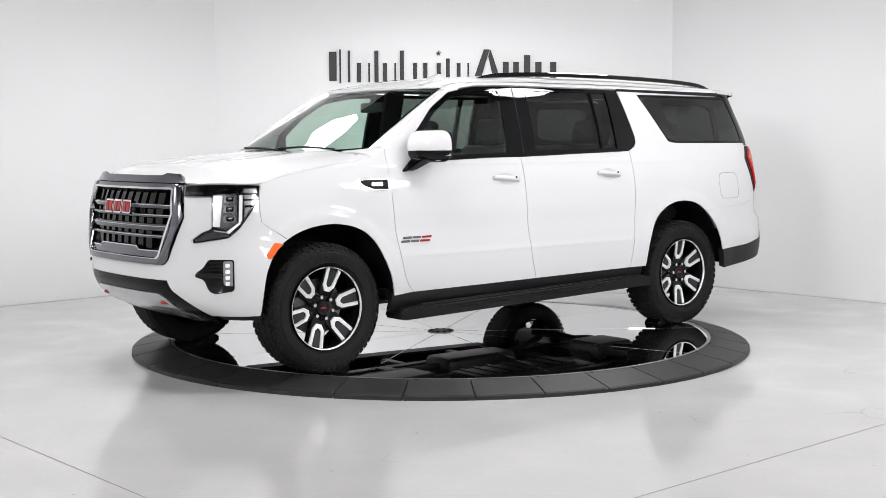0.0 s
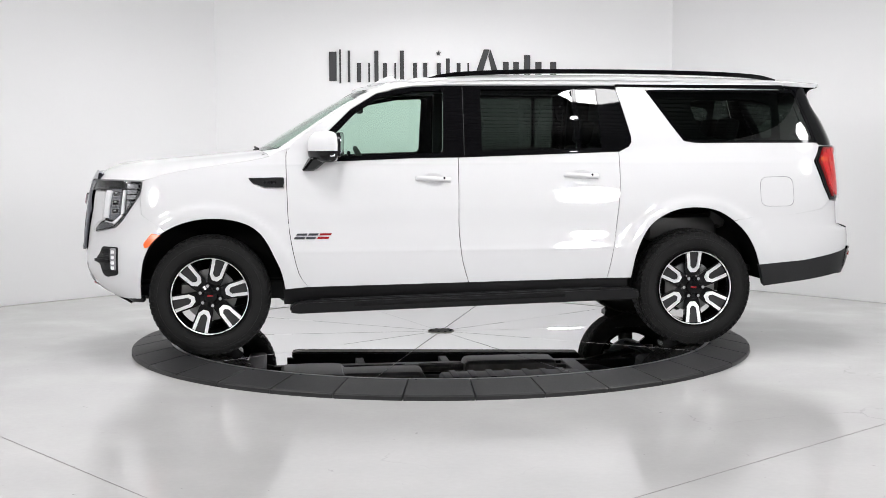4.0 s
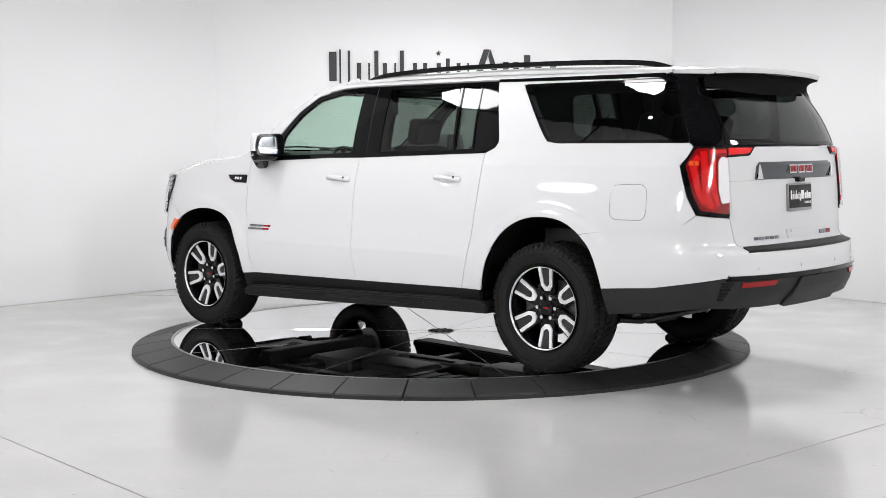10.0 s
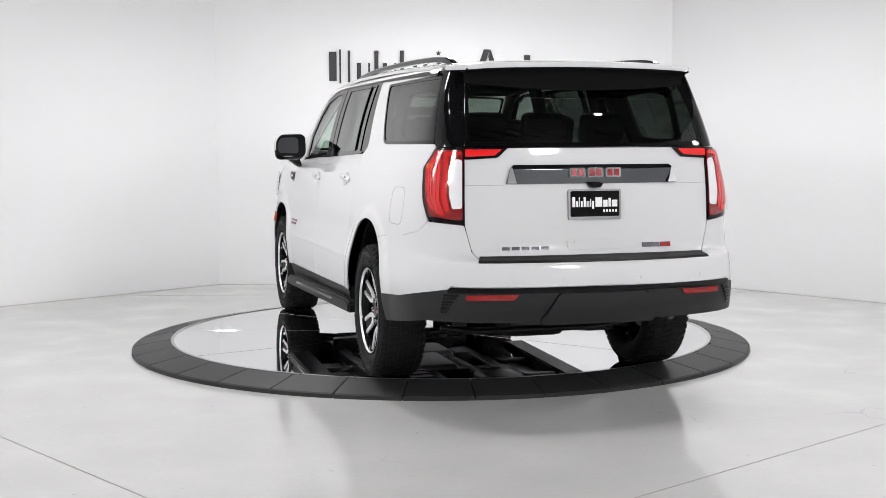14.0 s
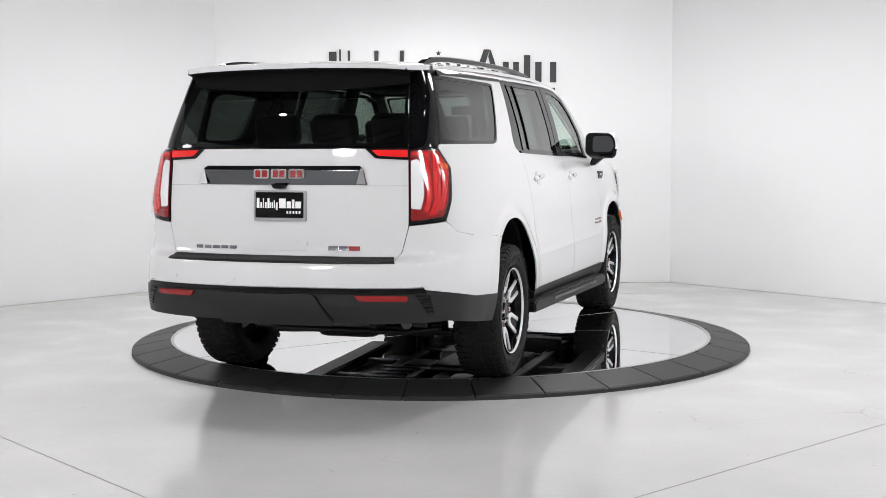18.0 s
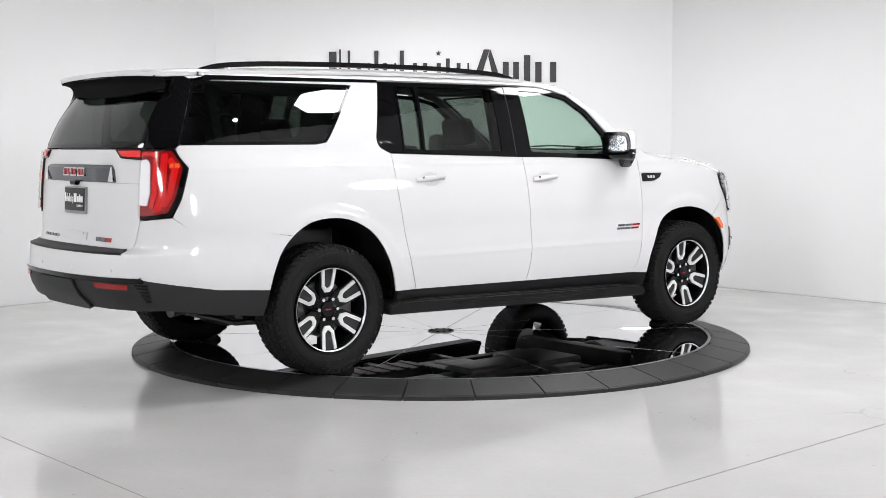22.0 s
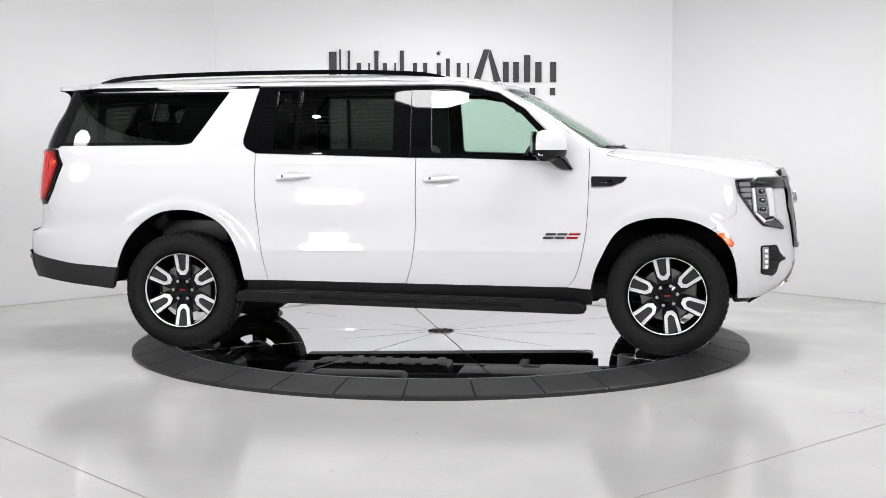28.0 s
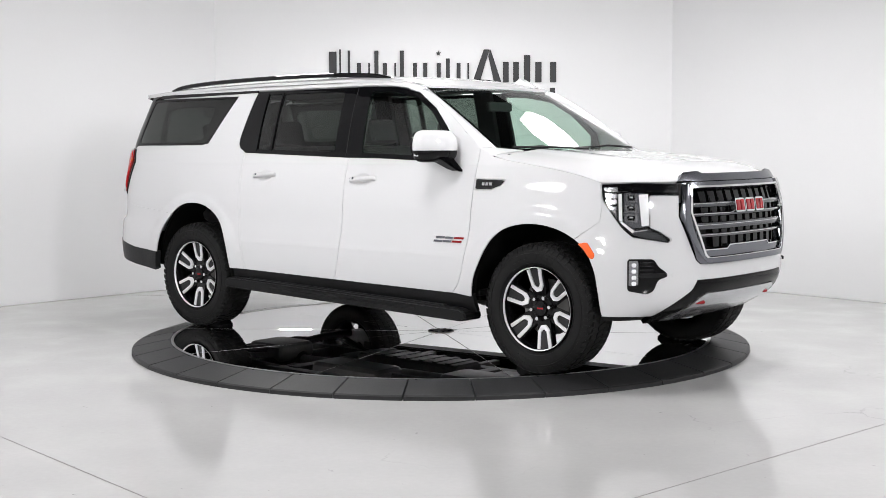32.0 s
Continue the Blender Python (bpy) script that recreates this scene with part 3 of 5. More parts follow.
for m in (False, True):
    fog = panel("fog_light", [fillet(FOG, .02)], GBLACK, car, lift=.004, mirror=m, label="gloss black fog lamp bezel")
    panel("lamp", [fillet([(.992, .742), (.938, .742), (.938, .60), (.992, .592)], .012)], FACET, fog, lift=.012, mirror=m)
    for k in range(4):
        panel("led", [fillet([(.976, .728 - k * .036), (.950, .728 - k * .036), (.950, .704 - k * .036), (.976, .704 - k * .036)], .009)], LIGHTGUIDE, fog, lift=.016, mirror=m)
    panel("fin", [fillet([(.93, .665), (.77, .668), (.77, .645), (.93, .642)], .006)], MBLACK, fog, lift=.022, mirror=m, depth=.03)
    for k in range(5):
        panel("slat", [[(.925, .735 - k * .022), (.85, .735 - k * .022), (.85, .729 - k * .022), (.925, .729 - k * .022)]], MBLACK, fog, lift=.012, mirror=m)
both("air_dam", [[(.80, .394), (1.16, .404), (1.16, .362), (.85, .345)]], MBLACK, car, lift=-.02, depth=.03, label="black air dam under the bumper")
# lower gloss black chin, silver skid plate, red hooks
chin = [(0, .612), (.536, .612), (.571, .550), (.697, .460), (.795, .388), (.84, .335), (.63, .325), (.565, .40), (.49, .505), (.43, .53), (0, .53)]
panel("chin_trim", [chin[1:-1] + [(-u, z) for u, z in chin[1:-1]][::-1]], CHINB, car, depth=.04, label="gloss black lower bumper trim")
skid = [(.43, .527), (.485, .50), (.555, .40), (.60, .335), (.36, .325)]
panel("skid_plate", [skid + [(-u, z) for u, z in skid][::-1]], SILVER, car, lift=.006, depth=.05, label="silver skid plate")
for m in (1, -1):
    bm = bmesh.new()
    p = [(2.47, m * .47, .462), (2.52, m * .455, .465), (2.545, m * .41, .466), (2.525, m * .375, .462), (2.45, m * .37, .458)]
    tube(bm, p, .011)
    part("tow_hook", bm, RED, car, "red tow hook")

# grille
gf_out = [(.60, 1.196), (.64, 1.185), (.678, 1.0), (.56, .738), (.52, .710)]
gf_in = [(.57, 1.160), (.592, 1.02), (.49, .765), (.46, .745)]


def sym(p):
    return p + [(-u, z) for u, z in p][::-1]


W_OUT = spl([(.70, .50), (.738, .56), (1.0, .678), (1.185, .64), (1.2, .60)])
W_IN = spl([(.70, .42), (.765, .49), (1.02, .592), (1.16, .57), (1.2, .56)])


def surround(u, z):
    """The grille surround: a ring rounded across its width."""
    u, z = np.asarray(u, float), np.asarray(z, float)
    p = S(u, z)
    t = np.clip((np.abs(u) - W_IN(z)) / (W_OUT(z) - W_IN(z)), 0, 1)
    low = np.clip((.765 - z) / .055, 0, 1)
    p[..., 0] += .012 + .016 * (1 - np.abs(2 * np.maximum(t, low * .6) - .9) ** 2.2)
    return p


grille = panel("grille", [fillet(sym(gf_out), .02), fillet(sym(gf_in), .015)], GREYM, car, surf=surround, du=.014, dv=.02, depth=.06, label="dark satin grille surround with black mesh and bars")
panel("back_mesh", [sym(gf_in)], CHINB, grille, lift=-.05, depth=.001)
panel("chrome_edge", [fillet(sym([(.578, 1.166), (.602, 1.02), (.498, .757), (.465, .738)]), .015), fillet(sym([(.565, 1.155), (.587, 1.02), (.485, .768), (.457, .749)]), .015)], CHROME, grille, lift=.024, depth=.03)
for z, h, w in ((1.064, .013, .575), (1.006, .009, .572), (.936, .019, .552), (.880, .010, .528)):
    def bar_surface(u, v, z=z, h=h):
        p = S(u, v)
        q = np.clip((np.asarray(v, float) - z) / h, -1, 1)
        p[..., 0] += .004 - .005 * np.where(q < .2, (.2 - q), (q - .2) * 1.5) ** 1.5
        return p
    panel("bar", [[(-w, z + h), (w, z + h), (w - .008, z - h), (-w + .008, z - h)]], DARKCHROME, grille, surf=bar_surface, dv=.004, depth=.05)
    panel("bar_edge", [[(-w, z + h * .3 + .003), (w, z + h * .3 + .003), (w, z + h * .3), (-w, z + h * .3)]], CHROME, grille, lift=.006, depth=.010)
panel("lower_bar", [[(-.50, .79), (-.27, .79), (-.24, .812), (.24, .812), (.27, .79), (.50, .79), (.455, .752), (-.455, .752)]], GREYM, grille, lift=.006, depth=.05)
panel("lower_bar_edge", [[(-.50, .796), (-.272, .796), (-.242, .818), (.242, .818), (.272, .796), (.50, .796), (.50, .790), (.27, .790), (.24, .812), (-.24, .812), (-.27, .790), (-.50, .790)]], CHROME, grille, lift=.010, depth=.02)
for z0, z1 in ((1.082, 1.150), (1.018, 1.048), (.960, .994), (.892, .914), (.806, .868)):
    for k in range(12):
        u = -.539 + k * .098
        w = .038
        if abs(u) + w < (.565 if z0 > 1 else .53 if z0 > .9 else .47 if z0 > .85 else .455):
            panel("mesh_cell", [fillet([(u - w, z1), (u + w, z1), (u + w * .82, z0), (u - w * .82, z0)], .008)], GBLACK, grille, lift=-.022, depth=.03)
            panel("mesh_rib", [[(u + w + .004, z1), (u + w + .009, z1), (u + w + .006, z0), (u + w + .001, z0)]], GBLACK, grille, lift=-.012, depth=.03)

# brow over the grille
brow = [(.615, 1.196), (.66, 1.196), (.63, 1.215), (.60, 1.245), (.46, 1.252), (.42, 1.238)]
panel("grille_brow", [sym(brow)], GREYM, car, lift=.012, depth=.05, label="dark satin trim over the grille")
# emblem: three red frames with bright edges
for u in (-.125, 0, .125):
    e = panel("emblem", [fillet([(u - .057, 1.086), (u + .057, 1.086), (u + .057, 1.008), (u - .057, 1.008)], .016)], CHROME, car, lift=.030, depth=.04, label="bright-edged red emblem block")
    for c in (u - .025, u + .025):
        panel("inlay", [fillet([(c - .018, 1.077), (c + .018, 1.077), (c + .018, 1.017), (c - .018, 1.017)], .008)], RED, e, lift=.034, depth=.006)

# headlights
HL = [(1.176, 1.184), (1.160, 1.098), (1.033, .934), (.972, .880), (.753, .845), (.736, .867), (.809, .914), (.868, .938), (.868, 1.118), (.66, 1.118), (.657, 1.186), (.95, 1.192)]
for m in (False, True):
    h = panel("headlight", [fillet(HL, .012)], WBLACK, car, lift=.003, mirror=m, label="black-cased headlight with stacked projector lenses and clear cover")
    panel("lamp_bowl", [fillet([(1.150, 1.166), (1.140, 1.10), (1.036, .968), (.980, .926), (.885, .936), (.885, 1.135), (.99, 1.150), (1.02, 1.164)], .012)], GBLACK, h, lift=.006, mirror=m, label="black lamp bowl")
    panel("cell_case", [fillet([(1.022, 1.136), (.895, 1.136), (.895, .942), (.965, .934), (1.022, .966)], .010)], GREYM, h, lift=.012, mirror=m, depth=.008)
    for k in range(3):
        z = 1.104 - k * .056
        panel("projector", [fillet([(1.016, z + .022), (.942, z + .022), (.942, z - .020), (1.010, z - .020)], .010)], FACET, h, lift=.016, mirror=m, depth=.008)
        panel("lens", [fillet([(1.006, z + .016), (.954, z + .016), (.956, z - .013), (1.000, z - .013)], .010)], GBLACK, h, lift=.021, mirror=m, depth=.006)
        panel("lens_eye", [fillet([(.990, z + .009), (.972, z + .009), (.968, z + .003), (.988, z + .002)], .003)], REFLECTOR, h, lift=.0225, mirror=m, depth=.003)
    panel("daylight_guide", [fillet([(.934, 1.124), (.876, 1.126), (.876, .950), (.918, .946)], .004)], LIGHTGUIDE, h, lift=.020, mirror=m, depth=.012, label="broad white daytime light guide")
    panel("light_blade", [[(1.058, 1.128), (1.038, 1.128), (1.030, .972), (1.050, .980)]], LIGHTGUIDE, h, lift=.022, mirror=m, depth=.014, label="white vertical light guide")
    panel("light_blade", [[(1.030, .972), (1.048, .972), (.970, .904), (.960, .920)]], LIGHTGUIDE, h, lift=.022, mirror=m, depth=.014)
    panel("foot_blade", [[(.966, .914), (.966, .892), (.775, .860), (.770, .868), (.815, .896), (.885, .924)]], DARKCHROME, h, lift=.014, mirror=m)
    panel("foot_edge", [[(.966, .917), (.966, .910), (.885, .922), (.885, .929)]], CHROME, h, lift=.018, mirror=m, depth=.006)
    panel("top_blade", [fillet([(1.00, 1.180), (.672, 1.178), (.672, 1.132), (.87, 1.132), (.90, 1.150), (1.00, 1.158)], .006)], GBLACK, h, lift=.012, mirror=m)
    panel("top_edge", [[(1.00, 1.160), (.90, 1.152), (.87, 1.136), (.674, 1.136), (.674, 1.142), (.866, 1.142), (.896, 1.158), (1.00, 1.166)]], DARKCHROME, h, lift=.018, mirror=m, depth=.006)
    for k in range(3):
        z = 1.166 - k * .034
        panel("turn_reflector", [fillet([(1.152 - k * .005, z), (1.064, z), (1.064, z - .026), (1.148 - k * .012, z - .026)], .008)], FACET, h, lift=.014, mirror=m, depth=.008)
        panel("facet_gap", [[(1.150 - k * .010, z - .028), (1.066, z - .028), (1.066, z - .033), (1.148 - k * .010, z - .033)]], GBLACK, h, lift=.018, mirror=m, depth=.004)
    panel("lower_facet", [[(1.118, 1.060), (1.066, 1.060), (1.060, .990), (1.070, .996)]], DARKCHROME, h, lift=.014, mirror=m)
    panel("inner_wedge", [[(1.100, 1.056), (1.072, 1.056), (1.066, 1.008), (1.072, 1.010)]], FACET, h, lift=.018, mirror=m)
    panel("cover", [fillet(HL, .012)], LENS, h, lift=.030, mirror=m, depth=.026)
    panel("side_marker", [fillet(side([(2.02, .835), (2.082, .846), (2.135, .775), (2.125, .745), (2.10, .755), (2.06, .806)]), .012)], AMBER, car, lift=.006, mirror=m, label="orange side marker")

# badge on the fender and letters on the door, as plain blocks
for m in (False, True):
    b = panel("fender_vent", [fillet(side([(1.435, 1.205), (1.19, 1.208), (1.19, 1.135), (1.32, 1.137), (1.40, 1.165)]), .012)], CHROME, car, lift=.004, mirror=m, label="black fender vent with bright edge")
    panel("vent_inset", [fillet(side([(1.42, 1.198), (1.195, 1.201), (1.195, 1.142), (1.32, 1.144), (1.395, 1.168)]), .01)], MBLACK, b, lift=.008, mirror=m)
    for k in range(3):
        panel("mark", [side([(1.33 - k * .030, 1.182), (1.308 - k * .030, 1.182), (1.308 - k * .030, 1.164), (1.33 - k * .030, 1.164)])], CHROME, b, lift=.012, mirror=m, depth=.004)
    for x0, x1, mt in ((1.115, 1.045, GREYM), (1.035, .970, GREYM), (.958, .880, RED)):
        if m:
            x0, x1 = 1.995 - x1, 1.995 - x0
        lean = .012 if m else -.012
        for z0, z1, k in ((.834, .820, .8), (.810, .796, -.6)):
            panel("door_badge", [side([(x0 + lean * k, z0), (x1 + lean * k, z0), (x1 + lean * (k - .5), z1), (x0 + lean * (k - .5), z1)])], mt, car, lift=.006, mirror=m, depth=.006)

# hood: lofted from its edge curve to the centre line
HZ = spl([(1.3, 1.392), (1.47, 1.386), (1.8, 1.358), (2.15, 1.322), (2.3, 1.302)])
S_END = float(sx(1.29))
ZE = spl([(0, 1.202), (.64, 1.200), (.9, 1.200), (1.15, 1.196), (float(sx(2.0)), 1.236), (float(sx(1.8)), 1.271), (float(sx(1.6)), 1.299), (float(sx(1.4)), 1.327), (S_END, 1.352), (S_END + .2, 1.40)])
XC_HOOD = spl([(0, 2.22), (.64, 2.17), (1.15, 2.02), (float(sx(1.8)), 1.86), (float(sx(1.5)), 1.62), (S_END, 1.475)])


def hood_surface(s, v):
    s, v = np.asarray(s, float), np.asarray(v, float)
    a = np.abs(s)
    e = S(a, ZE(a))
    e[..., :2] *= .997
    c = np.stack([XC_HOOD(a), 0 * a, HZ(XC_HOOD(a))], -1)
    p = e * (1 - v)[..., None] + c * v[..., None]
    p[..., 2] = e[..., 2] + (c[..., 2] - e[..., 2]) * (1 - np.abs(1 - v) ** 3.3)
    y = p[..., 1]
    p[..., 2] += .010 * np.exp(-((y - .50) / .09) ** 2) * np.clip((2.42 - p[..., 0]) / .4, 0, 1)
    p[..., 1] = y * np.where(s < 0, -1, 1)
    return p


panel("hood", [[(-S_END, 0), (S_END, 0), (S_END, 1), (-S_END, 1)]], PAINT, car, surf=hood_surface, du=.06, dv=.07, depth=.02, label="white bonnet with two raised ridges")

# roof
RZ = spl([(-2.79, 1.862), (-2.70, 1.874), (-2.45, 1.893), (-2.0, 1.912), (-1.0, 1.930), (-.3, 1.930), (.2, 1.908), (.4, 1.884), (.55, 1.853), (.66, 1.828), (.72, 1.812)])


def roof_surface(x, y):
    x, y = np.asarray(x, float), np.asarray(y, float)
    w = np.abs(y) / .745
    return np.stack([x, y, RZ(x) + .010 - .022 * w ** 2 - .024 * w ** 8], -1)


r_edge = soft_line([(.678, 0), (.662, .35), (.60, .60), (.51, .70), (.42, .738), (.2, .742), (-1.0, .74), (-2.3, .735), (-2.455, .72)])
panel("roof", [r_edge + [(-2.455, 0)] + [(x, -y) for x, y in r_edge[1:]][::-1]], PAINT, car, surf=roof_surface, du=.12, dv=.05, label="white roof panel")
sp = soft_line([(-2.460, .715), (-2.58, .705), (-2.70, .675), (-2.75, .58), (-2.778, .3), (-2.785, 0)])
panel("spoiler", [sp + [(x, -y) for x, y in sp[:-1]][::-1]], PAINT, car, surf=roof_surface, du=.06, dv=.06, depth=.028, label="white roof spoiler over the rear window")


def wedge_surface(u, v):
    """Black underside of the spoiler: v 0 at its rear lip, 1 where it meets the window."""
    u, v = np.asarray(u, float), np.asarray(v, float)
    xa = -2.765 + .060 * (np.abs(u) / .69) ** 4
    za = RZ(xa) - .030 - .022 * (u / .74) ** 2
    zb = 1.722 + .042 * (u / .69) ** 2
    e = S(L - u, zb)
    ex = e[..., 0] - .010
    cx, cz = ex + .02, za - .012
    w = 1 - v
    return np.stack([w * w * xa + 2 * w * v * cx + v * v * ex, u, w * w * za + 2 * w * v * cz + v * v * zb], -1)


under = panel("spoiler_underside", [[(-.665, 0), (.665, 0), (.655, 1), (-.655, 1)]], LINER, car, surf=wedge_surface, du=.07, dv=.08, depth=.01, label="gloss black spoiler underside")
bm = bmesh.new()
box(bm, -2.776, -2.752, -.17, .17, 1.836, 1.850, .004)
part("brake_light", bm, GBLACK, under, "dark unlit high brake light bar")

# windscreen and pillars
WB = np.array([(1.435, 0, 1.372), (1.40, .40, 1.376), (1.32, .68, 1.385), (1.235, .80, 1.400)])
WT = np.array([(.665, 0, 1.826), (.65, .32, 1.822), (.60, .56, 1.815), (.54, .675, 1.806)])


def curve3(k, u):
    return np.stack([spl([(a, b) for a, b in zip((0, .45, .8, 1.0), k[:, j])])(np.abs(u)) for j in range(3)], -1)


def screen_surface(u, v):
    u, v = np.asarray(u, float), np.asarray(v, float)
    p = curve3(WB, u) * (1 - v)[..., None] + curve3(WT, u) * v[..., None]
    p[..., 2] += .008 * 4 * v * (1 - v)
    p[..., 1] *= np.where(u < 0, -1, 1)
    return p


panel("windscreen", [fillet([(-.985, .02), (.985, .02), (.985, .985), (-.985, .985)], .04)], GLASS, car, surf=screen_surface, du=.12, dv=.12, depth=.006, label="clear greenish windscreen")
panel("windscreen_border", [fillet([(-.99, .0), (.99, .0), (.99, .99), (-.99, .99)], .04), fillet([(-.965, .035), (.965, .035), (.965, .965), (-.965, .965)], .05)], GBLACK, car, surf=screen_surface, du=.12, dv=.12, lift=-.004, depth=.004)


def pillar_surface(u, v):
    """u 0 at the windscreen, 1 at the door frame; v 0 at the base, 1 at the roof."""
    u, v = np.asarray(u, float), np.asarray(v, float)
    a = curve3(WB, np.ones_like(v)) * (1 - v)[..., None] + curve3(WT, np.ones_like(v)) * v[..., None]
    a[..., 2] += .008 * 4 * v * (1 - v)
    bx = spl([(0, 1.165), (.25, 1.02), (.5, .83), (.75, .63), (1, .44)])(v)
    bz = spl([(0, 1.392), (.25, 1.515), (.5, 1.655), (.75, 1.775), (1, 1.857)])(v)
    b = S(sx(bx), bz)
    p = a * (1 - u)[..., None] + b * u[..., None]
    bulge = .016 * 4 * u * (1 - u)
    p[..., 1] += bulge
    p[..., 2] += bulge
    return p


both("a_pillar", [[(0, -.02), (1, -.02), (1, 1.0), (0, 1.03)]], PAINT, car, surf=pillar_surface, du=.12, dv=.06, depth=.02)
# strip between a pillar edge and black window frame
door_top = side([(.905, 1.502), (.73, 1.672), (.545, 1.785), (.44, 1.806), (.46, 1.846), (.63, 1.775), (.83, 1.655), (1.0, 1.53), (1.02, 1.508)])
both("door_frame", [door_top], PAINT, car, depth=.02)

# white corner between hood, fender and pillar foot
FOOT_X = spl([(0, 1.29), (.5, 1.235), (1, 1.17)])
FOOT_Z = spl([(0, 1.344), (.5, 1.376), (1, 1.396)])


def cowl_corner(u, v):
    """Rounded patch from the fender's upper edge over to the windscreen corner."""
    u, v = np.asarray(u, float), np.asarray(v, float)
    s = sx(FOOT_X(v))
    p0 = S(s, FOOT_Z(v))
    up = S(s, FOOT_Z(v) + .01) - p0
    c = p0 + up * 3.0
    c[..., 2] = np.minimum(c[..., 2], FOOT_Z(v) + .022)
    p1 = np.array((1.350, .66, 1.384)) * (1 - v)[..., None] + np.array((1.232, .802, 1.401)) * v[..., None]
    u = u[..., None]
    return (1 - u) ** 2 * p0 + 2 * u * (1 - u) * c + u ** 2 * p1


both("cowl_corner", [[(0, 0), (1, 0), (1, 1), (0, 1)]], PAINT, car, surf=cowl_corner, du=.1, dv=.1, depth=.01)

# cowl
bm = bmesh.new()
for k in range(16):
    y = -.8 + k * .1
    box(bm, 1.38 - .20 * (abs(y + .05) / .8) ** 2, 1.50 - .18 * (abs(y + .05) / .8) ** 2, y, y + .101, 1.33, 1.360)
part("cowl", bm, MBLACK, car)
for a, b in (((1.37, .60, 1.398), (1.40, -.10, 1.398)), ((1.42, -.02, 1.390), (1.29, -.70, 1.405))):
    bm = bmesh.new()
    tube(bm, [a, ((a[0] + b[0]) / 2 + .02, (a[1] + b[1]) / 2, a[2] + .014), b], .007, 8)
    part("wiper", bm, MBLACK, car)

# side windows: one gloss black frame with three panes
frame_out = side([(.925, 1.310), (.90, 1.497), (.73, 1.668), (.545, 1.780), (.30, 1.828), (.07, 1.838), (-1.165, 1.838), (-1.262, 1.475), (-1.262, 1.435), (-1.24, 1.402), (-1.15, 1.369), (-.6, 1.351), (-.03, 1.335), (.30, 1.333)])
w1 = side([(.875, 1.345), (.855, 1.485), (.70, 1.645), (.53, 1.752), (.29, 1.797), (.075, 1.807), (.09, 1.368)])
w2 = side([(-.185, 1.375), (-.190, 1.812), (-.845, 1.812), (-.865, 1.390)])
w3 = side([(-.895, 1.391), (-.878, 1.812), (-1.02, 1.812), (-1.055, 1.396)])
for m in (False, True):
    f = panel("window_frame", [frame_out, fillet(w1, .03), fillet(w2, .012), fillet(w3, .01)], GBLACK, car, lift=-.004, depth=.025, mirror=m, label="gloss black side window frame")
    panel("front_window", [fillet(w1, .03)], GLASS, f, lift=-.010, depth=.005, mirror=m, label="clear greenish front side window")
    panel("rear_window", [fillet(w2, .012)], PRIVACY, f, lift=-.008, depth=.005, mirror=m, label="dark tinted rear side window")
    panel("vent_window", [fillet(w3, .01)], PRIVACY, f, lift=-.008, depth=.005, mirror=m, label="dark tinted fixed side window")
    for x0, x1 in ((-.868, -.884), (-1.04, -1.052)):
        panel("divider", [side([(x0 - .002, 1.385), (x0 + .012, 1.82), (x1 + .012, 1.82), (x1 - .002, 1.385)])], GBLACK, f, lift=.001, mirror=m)
    panel("pillar_gap", [side([(-.058, 1.34), (-.062, 1.835), (-.066, 1.835), (-.062, 1.34)])], CABIN, f, lift=-.002, depth=.002, mirror=m)
    panel("quarter_window", [Q_GLASS], PRIVACY, car, lift=-.006, depth=.006, mirror=m, label="long dark tinted rear quarter window")
    panel("quarter_window_seal", [Q_GLASS, fillet(side([(-1.412, 1.793), (-1.58, 1.553), (-1.655, 1.457), (-1.735, 1.445)]) + lamp_side([(1.06, 1.447), (1.20, 1.790)]), .04)], GBLACK, car, lift=-.002, depth=.004, mirror=m)
    panel("drip_trim", [side([(-1.17, 1.845), (-2.44, 1.840), (-2.45, 1.812), (-1.30, 1.826), (-1.17, 1.828)])], GBLACK, car, lift=.004, depth=.01, mirror=m)
    panel("belt_trim", [side([(.93, 1.322), (.3, 1.344), (-.03, 1.347), (-.6, 1.363), (-1.14, 1.380), (-1.145, 1.368), (-.6, 1.349), (-.03, 1.332), (.3, 1.329), (.93, 1.306)])], GBLACK, car, lift=.005, depth=.012, mirror=m)

# black rear pillar, rear window, tailgate
rear_pillar = lamp_side([(1.183, 1.812), (1.025, 1.428), (1.0, 1.412), (.742, 1.408), (.742, 1.50), (.752, 1.70), (.772, 1.82)]) + side([(-2.44, 1.838)])
both("rear_pillar_trim", [rear_pillar], GBLACK, car, lift=-.002)
LL = L


def back(pts):
    """Outline about the rear centre line: offset to the left, height."""
    return [(LL - u, z) for u, z in pts]


rg = [(.736, 1.412), (.736, 1.50), (.746, 1.70), (.766, 1.815)]
panel("rear_glass", [fillet(back(sym(rg)), .02)], PRIVACY, car, lift=-.003, depth=.008, label="dark tinted rear window")
rg2 = [(.705, 1.432), (.708, 1.50), (.72, 1.68), (.73, 1.80)]
panel("rear_glass_border", [back(sym(rg)), fillet(back(sym(rg2)), .03)], GBLACK, car, lift=-.001, depth=.004)
tg = [(.738, 1.402), (.735, 1.00), (.695, .86), (.665, .828)]
tailgate = panel("tailgate", [fillet(back(sym(tg)), .02)], PAINT, car, depth=.03, label="white tailgate")


